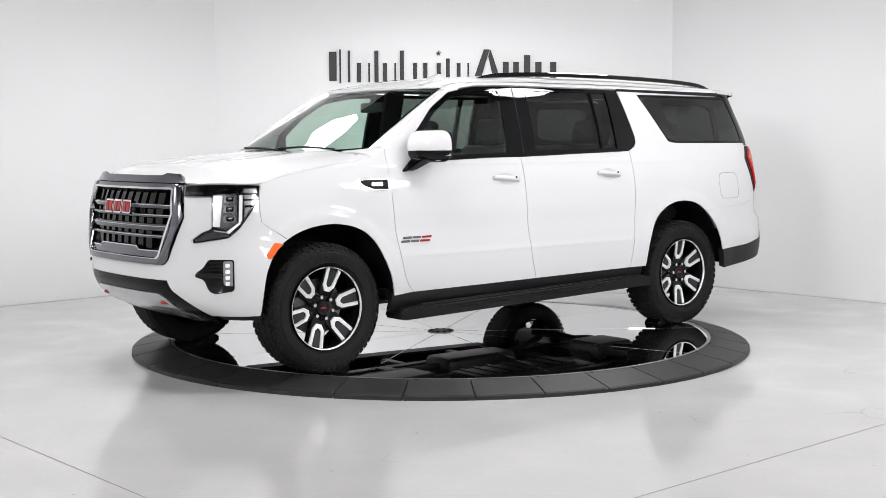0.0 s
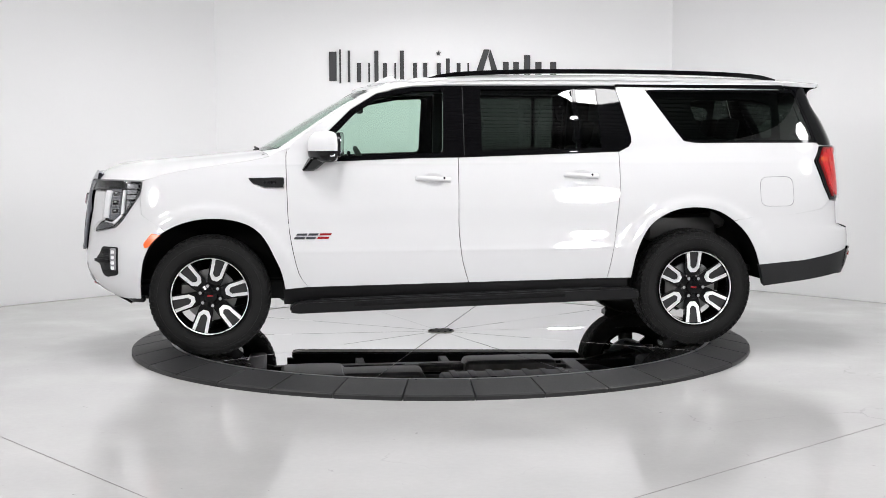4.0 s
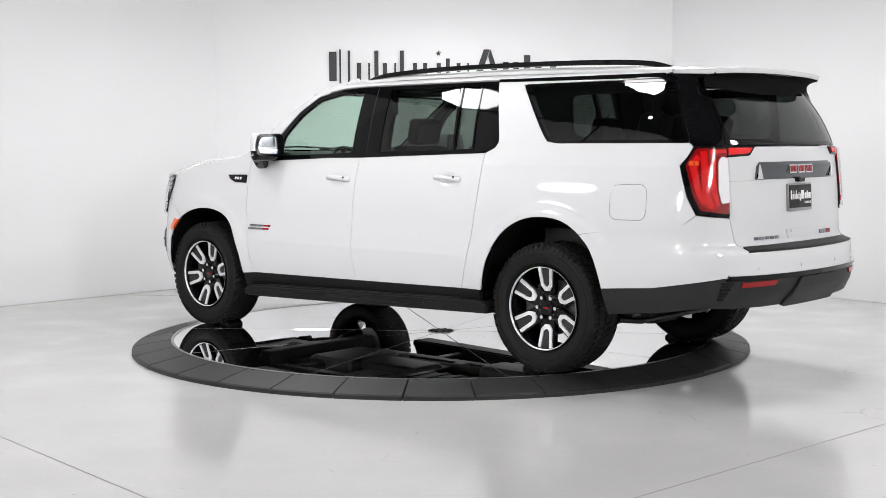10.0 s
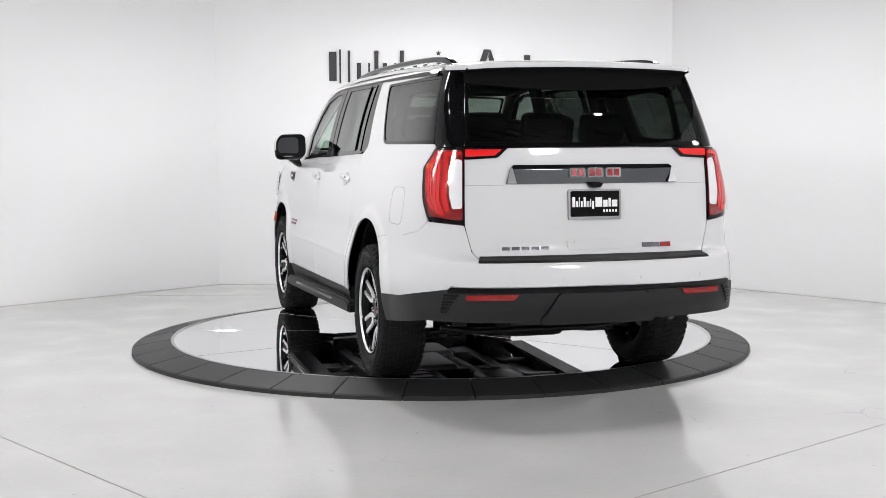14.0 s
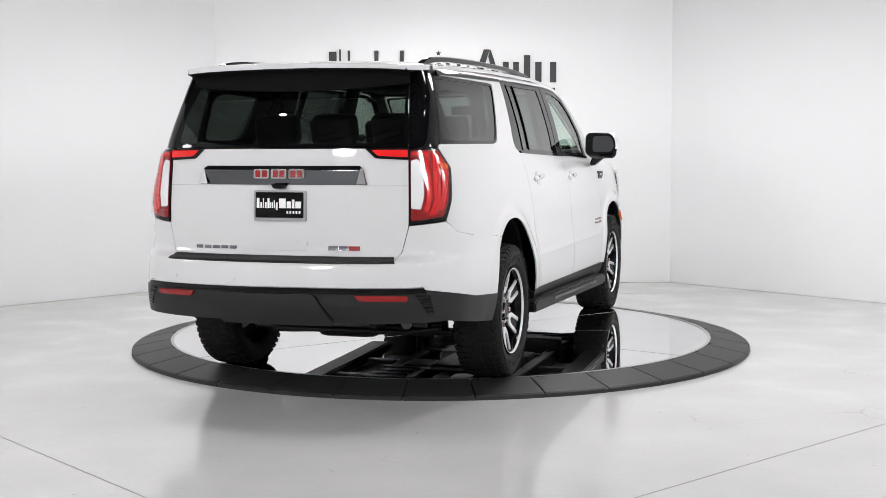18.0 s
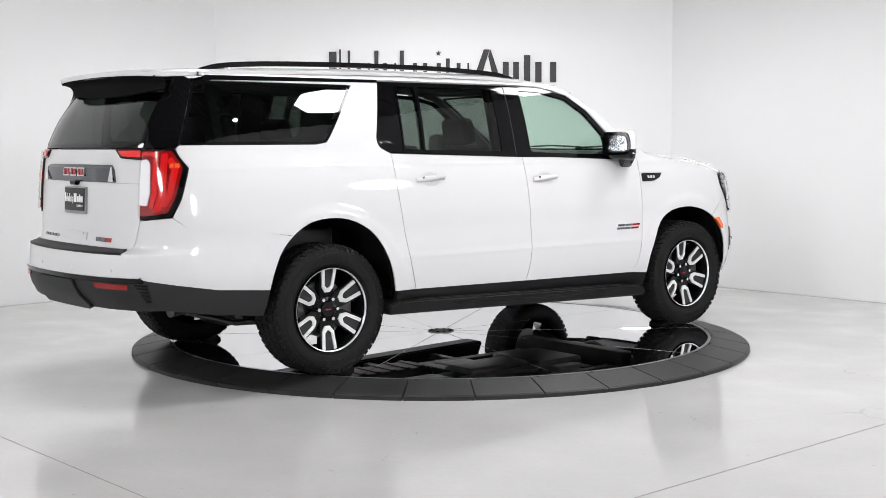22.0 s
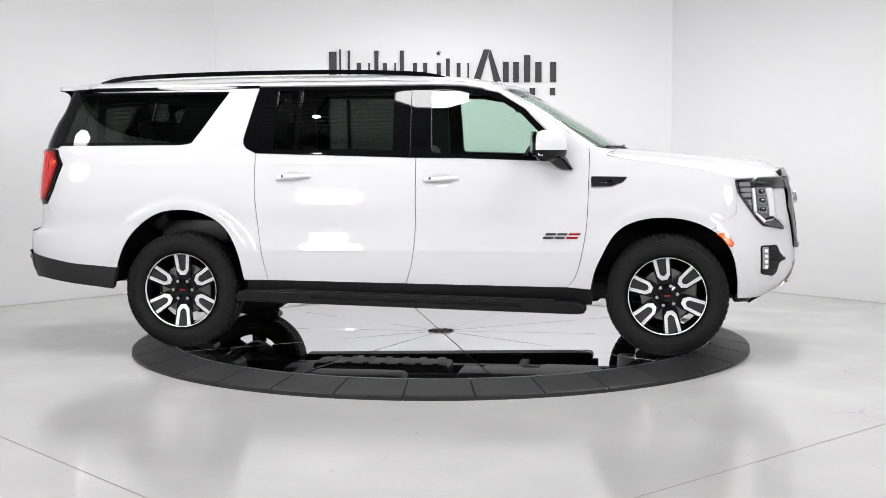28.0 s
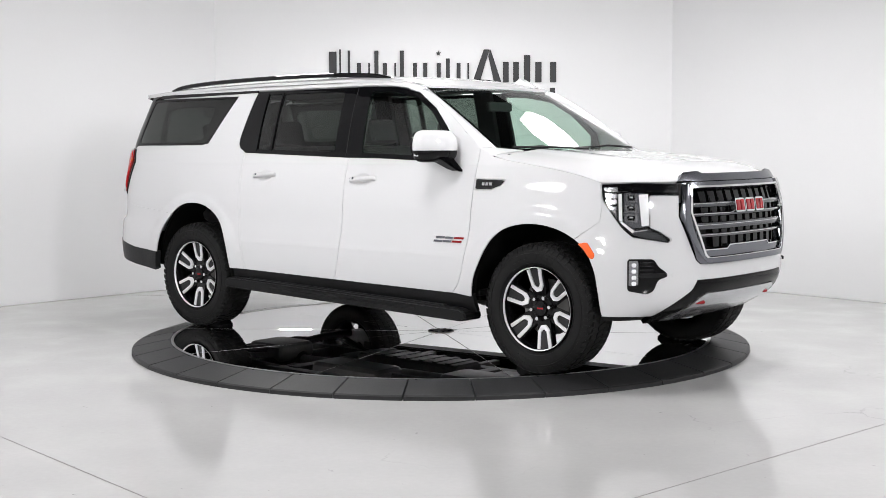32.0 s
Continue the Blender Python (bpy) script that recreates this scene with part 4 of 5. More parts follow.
def gate_bar(u, z):
    """The bar's face: a crease above the middle, falling back below."""
    p = S(u, z)
    z = np.asarray(z, float)
    p[..., 0] -= .024 - np.where(z > 1.288, (z - 1.288) * .75, (1.288 - z) * .22)
    return p


bar = panel("trim_bar", [back([(.505, 1.212), (.482, 1.298), (.462, 1.312), (-.462, 1.312), (-.482, 1.298), (-.505, 1.212)])], DARKCHROME, tailgate, surf=gate_bar, dv=.012, depth=.03, label="dark satin bar across the tailgate")
for m in (False, True):
    panel("gate_line", [back([(.735, 1.2085), (.508, 1.2085), (.508, 1.2065), (.735, 1.2065)])], FRAMEGREY, tailgate, lift=.001, depth=.001, mirror=m)
for m in (False, True):
    panel("bar_end", [back([(.502, 1.214), (.480, 1.296), (.472, 1.296), (.448, 1.214)])], CHROME, tailgate, lift=.024, depth=.004, mirror=m)
for u in (-.105, 0, .105):
    e = panel("emblem", [fillet(back([(u - .046, 1.292), (u + .046, 1.292), (u + .046, 1.242), (u - .046, 1.242)]), .01)], CHROME, tailgate, lift=.030, depth=.012)
for u in (-.105, 0, .105):
    for c in (u - .020, u + .020):
        panel("emblem_inlay", [fillet(back([(c - .014, 1.285), (c + .014, 1.285), (c + .014, 1.249), (c - .014, 1.249)]), .005)], RED, tailgate, lift=.033, depth=.004)
panel("camera_boss", [fillet(back([(-.045, 1.212), (.045, 1.212), (.03, 1.19), (-.03, 1.19)]), .008)], GBLACK, tailgate, lift=.03, depth=.03)
plate = panel("dealer_plate", [fillet(back([(-.155, 1.182), (.155, 1.182), (.155, 1.022), (-.155, 1.022)]), .012)], FRAMEGREY, car, lift=.014, depth=.014, label="dealer plate in a bright frame with white print bars")
panel("plate_face", [fillet(back([(-.143, 1.172), (.143, 1.172), (.143, 1.040), (-.143, 1.040)]), .008)], GBLACK, plate, lift=.018, depth=.004)
for u0, u1, z0, z1 in ((.135, .118, 1.090, 1.142), (.112, .102, 1.090, 1.120), (.097, .091, 1.090, 1.140), (.085, .075, 1.090, 1.120), (.069, .057, 1.090, 1.140), (.052, .046, 1.090, 1.120), (.041, .036, 1.090, 1.120), (.031, .025, 1.090, 1.130), (.019, .008, 1.080, 1.120), (.0, -.040, 1.090, 1.140), (-.046, -.072, 1.090, 1.125), (-.077, -.092, 1.090, 1.135), (-.097, -.130, 1.090, 1.125)):
    panel("print_bar", [back([(u0, z0), (u1, z0), (u1, z1), (u0, z1)])], WHITEBAR, plate, lift=.020, depth=.001)
for k in range(5):
    panel("print_bar", [back([(-.045 - k * .018, 1.062), (-.055 - k * .018, 1.062), (-.055 - k * .018, 1.076), (-.045 - k * .018, 1.076)])], WHITEBAR, plate, lift=.020, depth=.001)
panel("handle_recess", [fillet(back([(-.165, .918), (.165, .918), (.155, .862), (-.155, .862)]), .012)], PAINT, tailgate, lift=.006, depth=.01)
panel("handle_grip", [fillet(back([(-.12, .914), (.12, .914), (.12, .898), (-.12, .898)]), .006)], PAINT, tailgate, lift=.012, depth=.01)
for k in range(5):
    panel("name_bar", [back([(.53 - k * .055, .884), (.488 - k * .055, .884), (.488 - k * .055, .866), (.53 - k * .055, .866)])], GREYM, tailgate, lift=.006, depth=.006)
for u0, u1, mt in ((-.285, -.34, GREYM), (-.345, -.395, GREYM), (-.40, -.465, RED)):
    panel("model_badge", [back([(u0, .892), (u1, .892), (u1, .866), (u0, .866)])], mt, tailgate, lift=.006, depth=.006)

# tail lamps
TL = [(.742, 1.402), (.985, 1.402), (1.080, 1.298), (1.022, 1.125), (.965, 1.030), (.742, 1.004)]
for m in (False, True):
    t = panel("tail_light", [fillet(lamp_side(TL), .015)], GBLACK, car, lift=.008, depth=.05, mirror=m, label="tall red tail light in a black surround")
    panel("red_lens", [fillet(lamp_side([(.748, 1.39), (.968, 1.39), (1.045, 1.296), (.99, 1.13), (.945, 1.048), (.80, 1.03), (.748, 1.028)]), .015)], DEEPRED, t, lift=.014, mirror=m)
    panel("light_bar", [fillet(lamp_side([(.888, 1.374), (.938, 1.374), (.932, 1.13), (.900, 1.060), (.845, 1.050), (.885, 1.13)]), .01)], REDLENS, t, lift=.021, mirror=m, label="bright red light bar")
    panel("outer_bar", [fillet(lamp_side([(.965, 1.355), (1.018, 1.296), (.972, 1.14), (.938, 1.08), (.91, 1.08), (.94, 1.16), (.962, 1.28), (.935, 1.335)]), .006)], REDLENS, t, lift=.020, mirror=m)
    panel("lamp_fold", [lamp_side([(.910, 1.36), (.916, 1.36), (.914, 1.14), (.888, 1.072), (.882, 1.072), (.908, 1.14)])], PALERED, t, lift=.024, mirror=m, depth=.006)
    panel("lamp_fold", [lamp_side([(.985, 1.325), (.992, 1.318), (.958, 1.15), (.930, 1.09), (.924, 1.09), (.950, 1.15)])], PALERED, t, lift=.024, mirror=m, depth=.006)
    for k in range(12):
        panel("led", [fillet(lamp_side([(.870, 1.340 - k * .0215), (.880, 1.340 - k * .0215), (.880, 1.331 - k * .0215), (.870, 1.331 - k * .0215)]), .002, 2)], PALERED, t, lift=.020, mirror=m, depth=.004)
    panel("reverse_lens", [fillet(lamp_side([(.750, 1.335), (.788, 1.345), (.816, 1.315), (.826, 1.16), (.806, 1.085), (.750, 1.090)]), .012)], LIGHTGUIDE, t, lift=.019, mirror=m, label="clear reversing lens")
    panel("inner_reflector", [fillet(lamp_side([(.752, 1.382), (.868, 1.382), (.866, 1.345), (.845, 1.352), (.800, 1.366), (.752, 1.362)]), .004)], REDLENS, t, lift=.019, mirror=m)
    panel("inner_strip", [fillet(lamp_side([(.834, 1.345), (.862, 1.345), (.874, 1.15), (.848, 1.070), (.822, 1.075), (.842, 1.16)]), .004)], REDLENS, t, lift=.0195, mirror=m)
    panel("amber_cell", [fillet(lamp_side([(.955, 1.315), (1.02, 1.315), (1.024, 1.292), (.95, 1.292)]), .004)], AMBER, t, lift=.022, mirror=m)
    panel("lamp_cover", [fillet(lamp_side([(.746, 1.392), (.970, 1.392), (1.048, 1.296), (.993, 1.128), (.947, 1.045), (.80, 1.026), (.746, 1.024)]), .015)], LENS, t, lift=.030, mirror=m, depth=.012)
    tip = panel("tip", [fillet(lamp_side([(.738, 1.402), (.49, 1.402), (.55, 1.350), (.738, 1.340)]), .01)], GBLACK, t, lift=.010, mirror=m)
    panel("tip_lens", [fillet(lamp_side([(.733, 1.394), (.525, 1.394), (.565, 1.362), (.733, 1.354)]), .008)], REDLENS, t, lift=.016, mirror=m)

# rear bumper: white cover, step pad, dark lower cladding
rb_side = side([(-2.09, .9035), (-2.45, .9285)]) + lamp_side([(1.055, .9635), (.970, 1.020), (.7395, 1.0), (.699, .86), (.669, .8265)])
rb = [p for p in R_ARCH if p[0] < -1.95 and p[1] > .585 and p[1] < .88][::-1] + [(ARCH_X, .8868)]
half_rb = side(rb) + rb_side
low_line = lamp_side([(.80, .668)]) + side([(-2.50, .598), (-2.165, .574)])


def flip(pts):
    return [(2 * L - u, z) for u, z in pts]


cover = half_rb + flip(half_rb)[::-1] + flip(low_line)[::-1] + low_line
panel("rear_bumper", [cover], PAINT, car, depth=.010, dv=.008, label="white rear bumper cover")
bottom = side([(-2.205, .420), (-2.5, .452)]) + lamp_side([(.95, .490), (.5, .482)])
clad = low_line[::-1] + flip(low_line) + flip(bottom) + bottom[::-1]
panel("rear_lower_trim", [clad], CLAD, car, lift=.004, depth=.05, label="dark grained lower rear bumper")
# chrome line stands in for the highlight along the gloss black strip's upper edge
panel("bumper_strip_top", [back(sym([(.80, .6825), (.80, .6775)]))], CHROME, car, lift=.019, depth=.02)
panel("bumper_strip", [back(sym([(.80, .678), (.815, .662)]))], GBLACK, car, lift=.018, depth=.02, label="thin gloss black strip on the rear bumper")
panel("bumper_lip", [back(sym([(.815, .664), (.815, .648)]))], GBLACK, car, lift=.012, depth=.02)
panel("step_pad", [back(sym([(.655, .833), (.665, .806)]))], MBLACK, car, lift=.006, dv=.003, depth=.012, label="ribbed black step pad")
panel("tow_cover_gap", [fillet(back(sym([(.2535, .6465), (.3335, .50), (.325, .472)])), .03)], GBLACK, car, lift=.006, depth=.01)
panel("tow_cover", [fillet(back(sym([(.25, .643), (.33, .50), (.32, .475)])), .03)], CLAD, car, lift=.020, depth=.03, label="dark removable tow cover")
for m in (False, True):
    panel("reflector", [fillet(back([(.725, .637), (.46, .642), (.485, .612), (.725, .609)]), .008)], DEEPRED, car, lift=.014, depth=.01, mirror=m, label="red bumper reflector")
    for k in range(6):
        panel("vent_slat", [back([(.835 + k * .004, .640 - k * .018), (.765 + k * .012, .640 - k * .018), (.765 + k * .012, .630 - k * .018), (.835 + k * .004, .630 - k * .018)])], GBLACK, car, lift=.012, depth=.008, mirror=m)
    for u in (.22, .60):
        panel("parking_sensor", [[(LL - u + .010 * math.cos(a * .5236), .715 + .010 * math.sin(a * .5236)) for a in range(12)]], PAINT, car, lift=.004, depth=.006, mirror=m)
    panel("parking_sensor", [[(.72 + .010 * math.cos(a * .5236), .655 + .010 * math.sin(a * .5236)) for a in range(12)]], PAINT, car, lift=.004, depth=.006, mirror=m)

# rocker, running boards
for m in (False, True):
    panel("rocker_panel", [side([(1.20, .470), (-.06, .486), (-1.2, .500), (-1.2, .36), (1.2, .34)])], MBLACK, car, lift=-.012, depth=.03, mirror=m, label="black rocker panel")
    sgn = -1 if m else 1
    bm = bmesh.new()
    pts = [(1.155, .345), (1.10, .370), (-1.20, .430), (-1.285, .405), (-1.285, .346), (1.12, .285), (1.165, .300)]
    prism(bm, pts, lambda u, v, w: (u, sgn * (.86 + w), v), .175)
    bmesh.ops.bevel(bm, geom=bm.edges[:], offset=.012, segments=3, affect="EDGES")
    rb_ = part("running_board", bm, MBLACK, car, "black ribbed running board")
    for k in range(5):
        bm = bmesh.new()
        y = .905 + k * .022
        prism(bm, [(.95, .382), (-1.02, .432), (-1.02, .420), (.95, .370)], lambda u, v, w: (u, sgn * (y + w), v), .010)
        part("tread_rib", bm, CLAD, rb_)
    bm = bmesh.new()
    prism(bm, [(.72, .350), (-.75, .388), (-.75, .372), (.72, .332)], lambda u, v, w: (u, sgn * (1.03 + w), v), .008)
    part("edge_strip", bm, GBLACK, rb_)

# painted flanges behind the seams between bumpers and wings
both("seam_flange", [side([(-2.07, .890), (-2.45, .914)]) + lamp_side([(1.04, .945), (1.03, .985)]) + side([(-2.45, .946), (-2.07, .918)])], PAINT, car, lift=-.006, depth=.004)
both("seam_flange", [[(1.150, 1.06), (1.160, .955)] + side([(SPLIT + .01, SPLIT_Z + .01), (SPLIT - .012, SPLIT_Z + .02)]) + [(1.190, .985), (1.180, 1.06)]], PAINT, car, lift=-.006, depth=.004)

# fuel door line, door handles
fd = fillet(side([(-2.185, 1.186), (-2.435, 1.190), (-2.44, .985), (-2.188, .985)]), .06)
fd_in = fillet(side([(-2.1870, 1.1840), (-2.4330, 1.1880), (-2.4380, .9870), (-2.1900, .9870)]), .058)
panel("fuel_door_gap", [fd, fd_in], GREYM, car, lift=.0006, depth=.001)
for m in (False, True):
    for x0, z0 in HANDLES:
        uc = float(sx(x0 - .135))

        def bowl(u, z, uc=uc, z0=z0):
            p = S(u, z)
            q = np.clip(1 - ((np.asarray(u, float) - uc) / .082) ** 2 - ((np.asarray(z, float) - z0 + .006) / .046) ** 2, 0, 1)
            p[..., 1] -= .011 * q
            return p

        def strap(u, z, uc=uc, z0=z0):
            p = S(u, z)
            e = (np.asarray(u, float) - uc) / .128
            v = (np.asarray(z, float) - z0 - .004 + .010 * e) / .020
            p[..., 1] += .030 * np.clip(1 - v ** 2, 0, 1) ** .5 * np.clip(1 - np.abs(e) ** 5, 0, 1) ** .5
            return p

        panel("handle_bowl", [bowl_line(x0, z0)], PAINT, car, surf=bowl, du=.012, dv=.01, depth=.003, mirror=m)
        h = panel("door_handle", [fillet(side([(x0 - .008, z0 + .024), (x0 - .262, z0 + .012), (x0 - .262, z0 - .026), (x0 - .008, z0 - .014)]), .019)], PAINT, car, surf=strap, du=.012, dv=.005, depth=.014, mirror=m, label="white door handle")
        panel("lock_cap", [fillet(side([(x0 - .203, z0 + .006), (x0 - .217, z0 + .0055), (x0 - .217, z0 - .008), (x0 - .203, z0 - .0075)]), .007)], GREYM, h, lift=.032, depth=.006, mirror=m)

# roof rails
for m in (1, -1):
    bm = bmesh.new()
    pts = soft_line([(.16, 1.893), (.08, 1.915), (-.10, 1.937), (-.6, 1.954), (-1.3, 1.953), (-1.9, 1.940), (-2.25, 1.918), (-2.40, 1.884)])
    y = m * .635
    rows = [[bm.verts.new((x, y + a, z + b)) for a, b in ((-.022, -.026), (.022, -.026), (.018, .000), (.010, .006), (-.010, .006), (-.018, .000))] for x, z in pts]
    for a, b in zip(rows, rows[1:]):
        for i in range(6):
            bm.faces.new((a[i], a[(i + 1) % 6], b[(i + 1) % 6], b[i]))
    bm.faces.new(rows[0])
    bm.faces.new(rows[-1][::-1])
    rail = part("roof_rail", bm, GBLACK, car, "gloss black roof rail")
bm = bmesh.new()
fin = [(.60, 1.858), (.53, 1.885), (.44, 1.928), (.415, 1.938), (.40, 1.93), (.385, 1.89), (.33, 1.88)]
prism(bm, fin, lambda u, v, w: (u, w + .475 + .012 * max(0, (v - 1.88) / .05), v - .012), .06)
bmesh.ops.bevel(bm, geom=bm.edges[:], offset=.010, segments=3, affect="EDGES")
part("roof_antenna", bm, PAINT, car, "white shark-fin antenna")

# wing mirrors
MIRROR_PLAN = fillet([(.795, .945), (.828, 1.180), (.885, 1.175), (.965, 1.105), (1.022, 1.01), (1.035, .945), (.98, .91)], .05, 5)


def mirror_layers(name, layers, mat, arm, m, label=""):
    bm = bmesh.new()
    rows = []
    for z, k in layers:
        rows.append([bm.verts.new((.90 + (x - .90) * k, m * (1.05 + (y - 1.05) * (k * .6 + .4)), z)) for x, y in MIRROR_PLAN])
    n = len(MIRROR_PLAN)
    for a, b in zip(rows, rows[1:]):
        for i in range(n):
            bm.faces.new((a[i], a[(i + 1) % n], b[(i + 1) % n], b[i]))
    bm.faces.new(rows[0][::-1])
    bm.faces.new(rows[-1])
    return part(name, bm, mat, arm, label, smooth=50)


for m in (1, -1):
    arm = new("wing_mirror")
    arm.parent = car
    mirror_layers("mirror_cap", [(1.385, .988), (1.40, .998), (1.42, 1.0), (1.445, .978), (1.466, .938), (1.484, .872), (1.498, .78), (1.508, .65), (1.514, .48), (1.516, .26)], PAINT, arm, m, "white mirror cap")
    mirror_layers("mirror_lower", [(1.308, .46), (1.315, .68), (1.328, .84), (1.345, .93), (1.365, .97), (1.384, .985)], GBLACK, arm, m)
    bm = bmesh.new()
    q4 = [(u * .985 - .022, v + .006) for u, v in ((.985, 1.33), (1.19, 1.338), (1.212, 1.385), (1.205, 1.455), (1.17, 1.502), (1.00, 1.505), (.975, 1.48), (.972, 1.36))]
    prism(bm, fillet(q4, .03), lambda u, v, w: (.784 + .16 * (u - .97) + w, m * u, v), .024)
    part("mirror_rim", bm, GBLACK, arm)
    bm = bmesh.new()
    g4 = [(u - .032, v + .006) for u, v in ((1.035, 1.352), (1.172, 1.356), (1.192, 1.392), (1.186, 1.444), (1.160, 1.478), (1.045, 1.480), (1.028, 1.462), (1.026, 1.375))]
    prism(bm, fillet(g4, .03), lambda u, v, w: (.778 + .16 * (u - .97) + w, m * u, v), .008)
    part("mirror_glass", bm, DARKCHROME, arm)
    bm = bmesh.new()
    lo = [bm.verts.new(p) for p in ((1.08, m * .925, 1.245), (.97, m * .925, 1.25), (.98, m * .975, 1.255), (1.06, m * .975, 1.25))]
    hi = [bm.verts.new(p) for p in ((1.02, m * .98, 1.345), (.87, m * .98, 1.345), (.88, m * 1.10, 1.335), (1.00, m * 1.08, 1.335))]
    for i in range(4):
        bm.faces.new((lo[i], lo[(i + 1) % 4], hi[(i + 1) % 4], hi[i]))
    bm.faces.new(lo)
    bm.faces.new(hi)
    bmesh.ops.bevel(bm, geom=bm.edges[:], offset=.012, segments=2, affect="EDGES")
    part("mirror_arm", bm, GBLACK, arm)
    bm = bmesh.new()
    pl = [(.86, 1.188), (.89, 1.182), (.95, 1.130), (.947, 1.120), (.89, 1.170), (.86, 1.176)]
    prism(bm, pl, lambda u, v, w: (u - .012, m * (v - .012), 1.348 + w), .016)
    part("turn_lamp", bm, REFLECTOR, arm)
    tagged(arm, "white-capped wing mirror with gloss black arm")

# ---------- wheels ----------
def small_mesh(name, vs, fs, mat):
    me = bpy.data.meshes.new(name)
    me.from_pydata(vs, [], fs)
    bm = bmesh.new()
    bm.from_mesh(me)
    bmesh.ops.recalc_face_normals(bm, faces=bm.faces)
    bm.to_mesh(me)
    bm.free()
    me.materials.append(mat)
    return me


def block_mesh(a0, a1, hw, skew, r, drop):
    vs, fs = [], []
    for da, yy in ((-hw + skew, a0), (hw * .6 + skew, a0), (hw, (a0 + a1) / 2), (hw - skew, a1), (-hw * .6 - skew, a1), (-hw * .7, (a0 + a1) / 2)):
        for rr in (.392, r - (drop if abs(yy) > .12 else 0)):
            vs.append((rr * math.cos(da), yy, rr * math.sin(da)))
    fs.append(tuple(range(1, 12, 2)))
    for i in range(6):
        fs.append((2 * i, 2 * i + 1, (2 * i + 3) % 12, (2 * i + 2) % 12))
    return small_mesh("tread_block", vs, fs, RUBBER)


TREAD = []
rng = random.Random(3)
for row, (a0, a1, n, r) in enumerate(((-.136, -.098, 52, .408), (-.090, -.034, 58, .413), (-.027, .027, 58, .414), (.034, .090, 58, .413), (.098, .136, 52, .408))):
    TREAD.append([block_mesh(a0, a1, math.pi / n * (.72 + .12 * rng.random()), (.28 if row % 2 else -.28) * math.pi / n * rng.uniform(.7, 1.3), r, .012 if row in (0, 4) else 0) for _ in range(3)])
LUG, SIDEBAR = [], []
for sg in (1, -1):
    vs = [(rr * math.cos(da), sg * yy, rr * math.sin(da)) for da in (-.032, .032) for rr, yy in ((.362, .133), (.398, .112), (.368, .1405), (.402, .123))]
    LUG.append(small_mesh("shoulder_lug", vs, [(0, 1, 3, 2), (4, 6, 7, 5), (2, 3, 7, 6), (0, 2, 6, 4), (1, 5, 7, 3)], RUBBER))
    vs = [(rr * math.cos(da), sg * yy, rr * math.sin(da)) for da in (-.035, .035) for rr in (.318, .340) for yy in (.136, .1435)]
    SIDEBAR.append(small_mesh("sidewall_bar", vs, [(0, 1, 3, 2), (4, 6, 7, 5), (0, 4, 5, 1), (2, 3, 7, 6), (1, 5, 7, 3)], RUBBER))


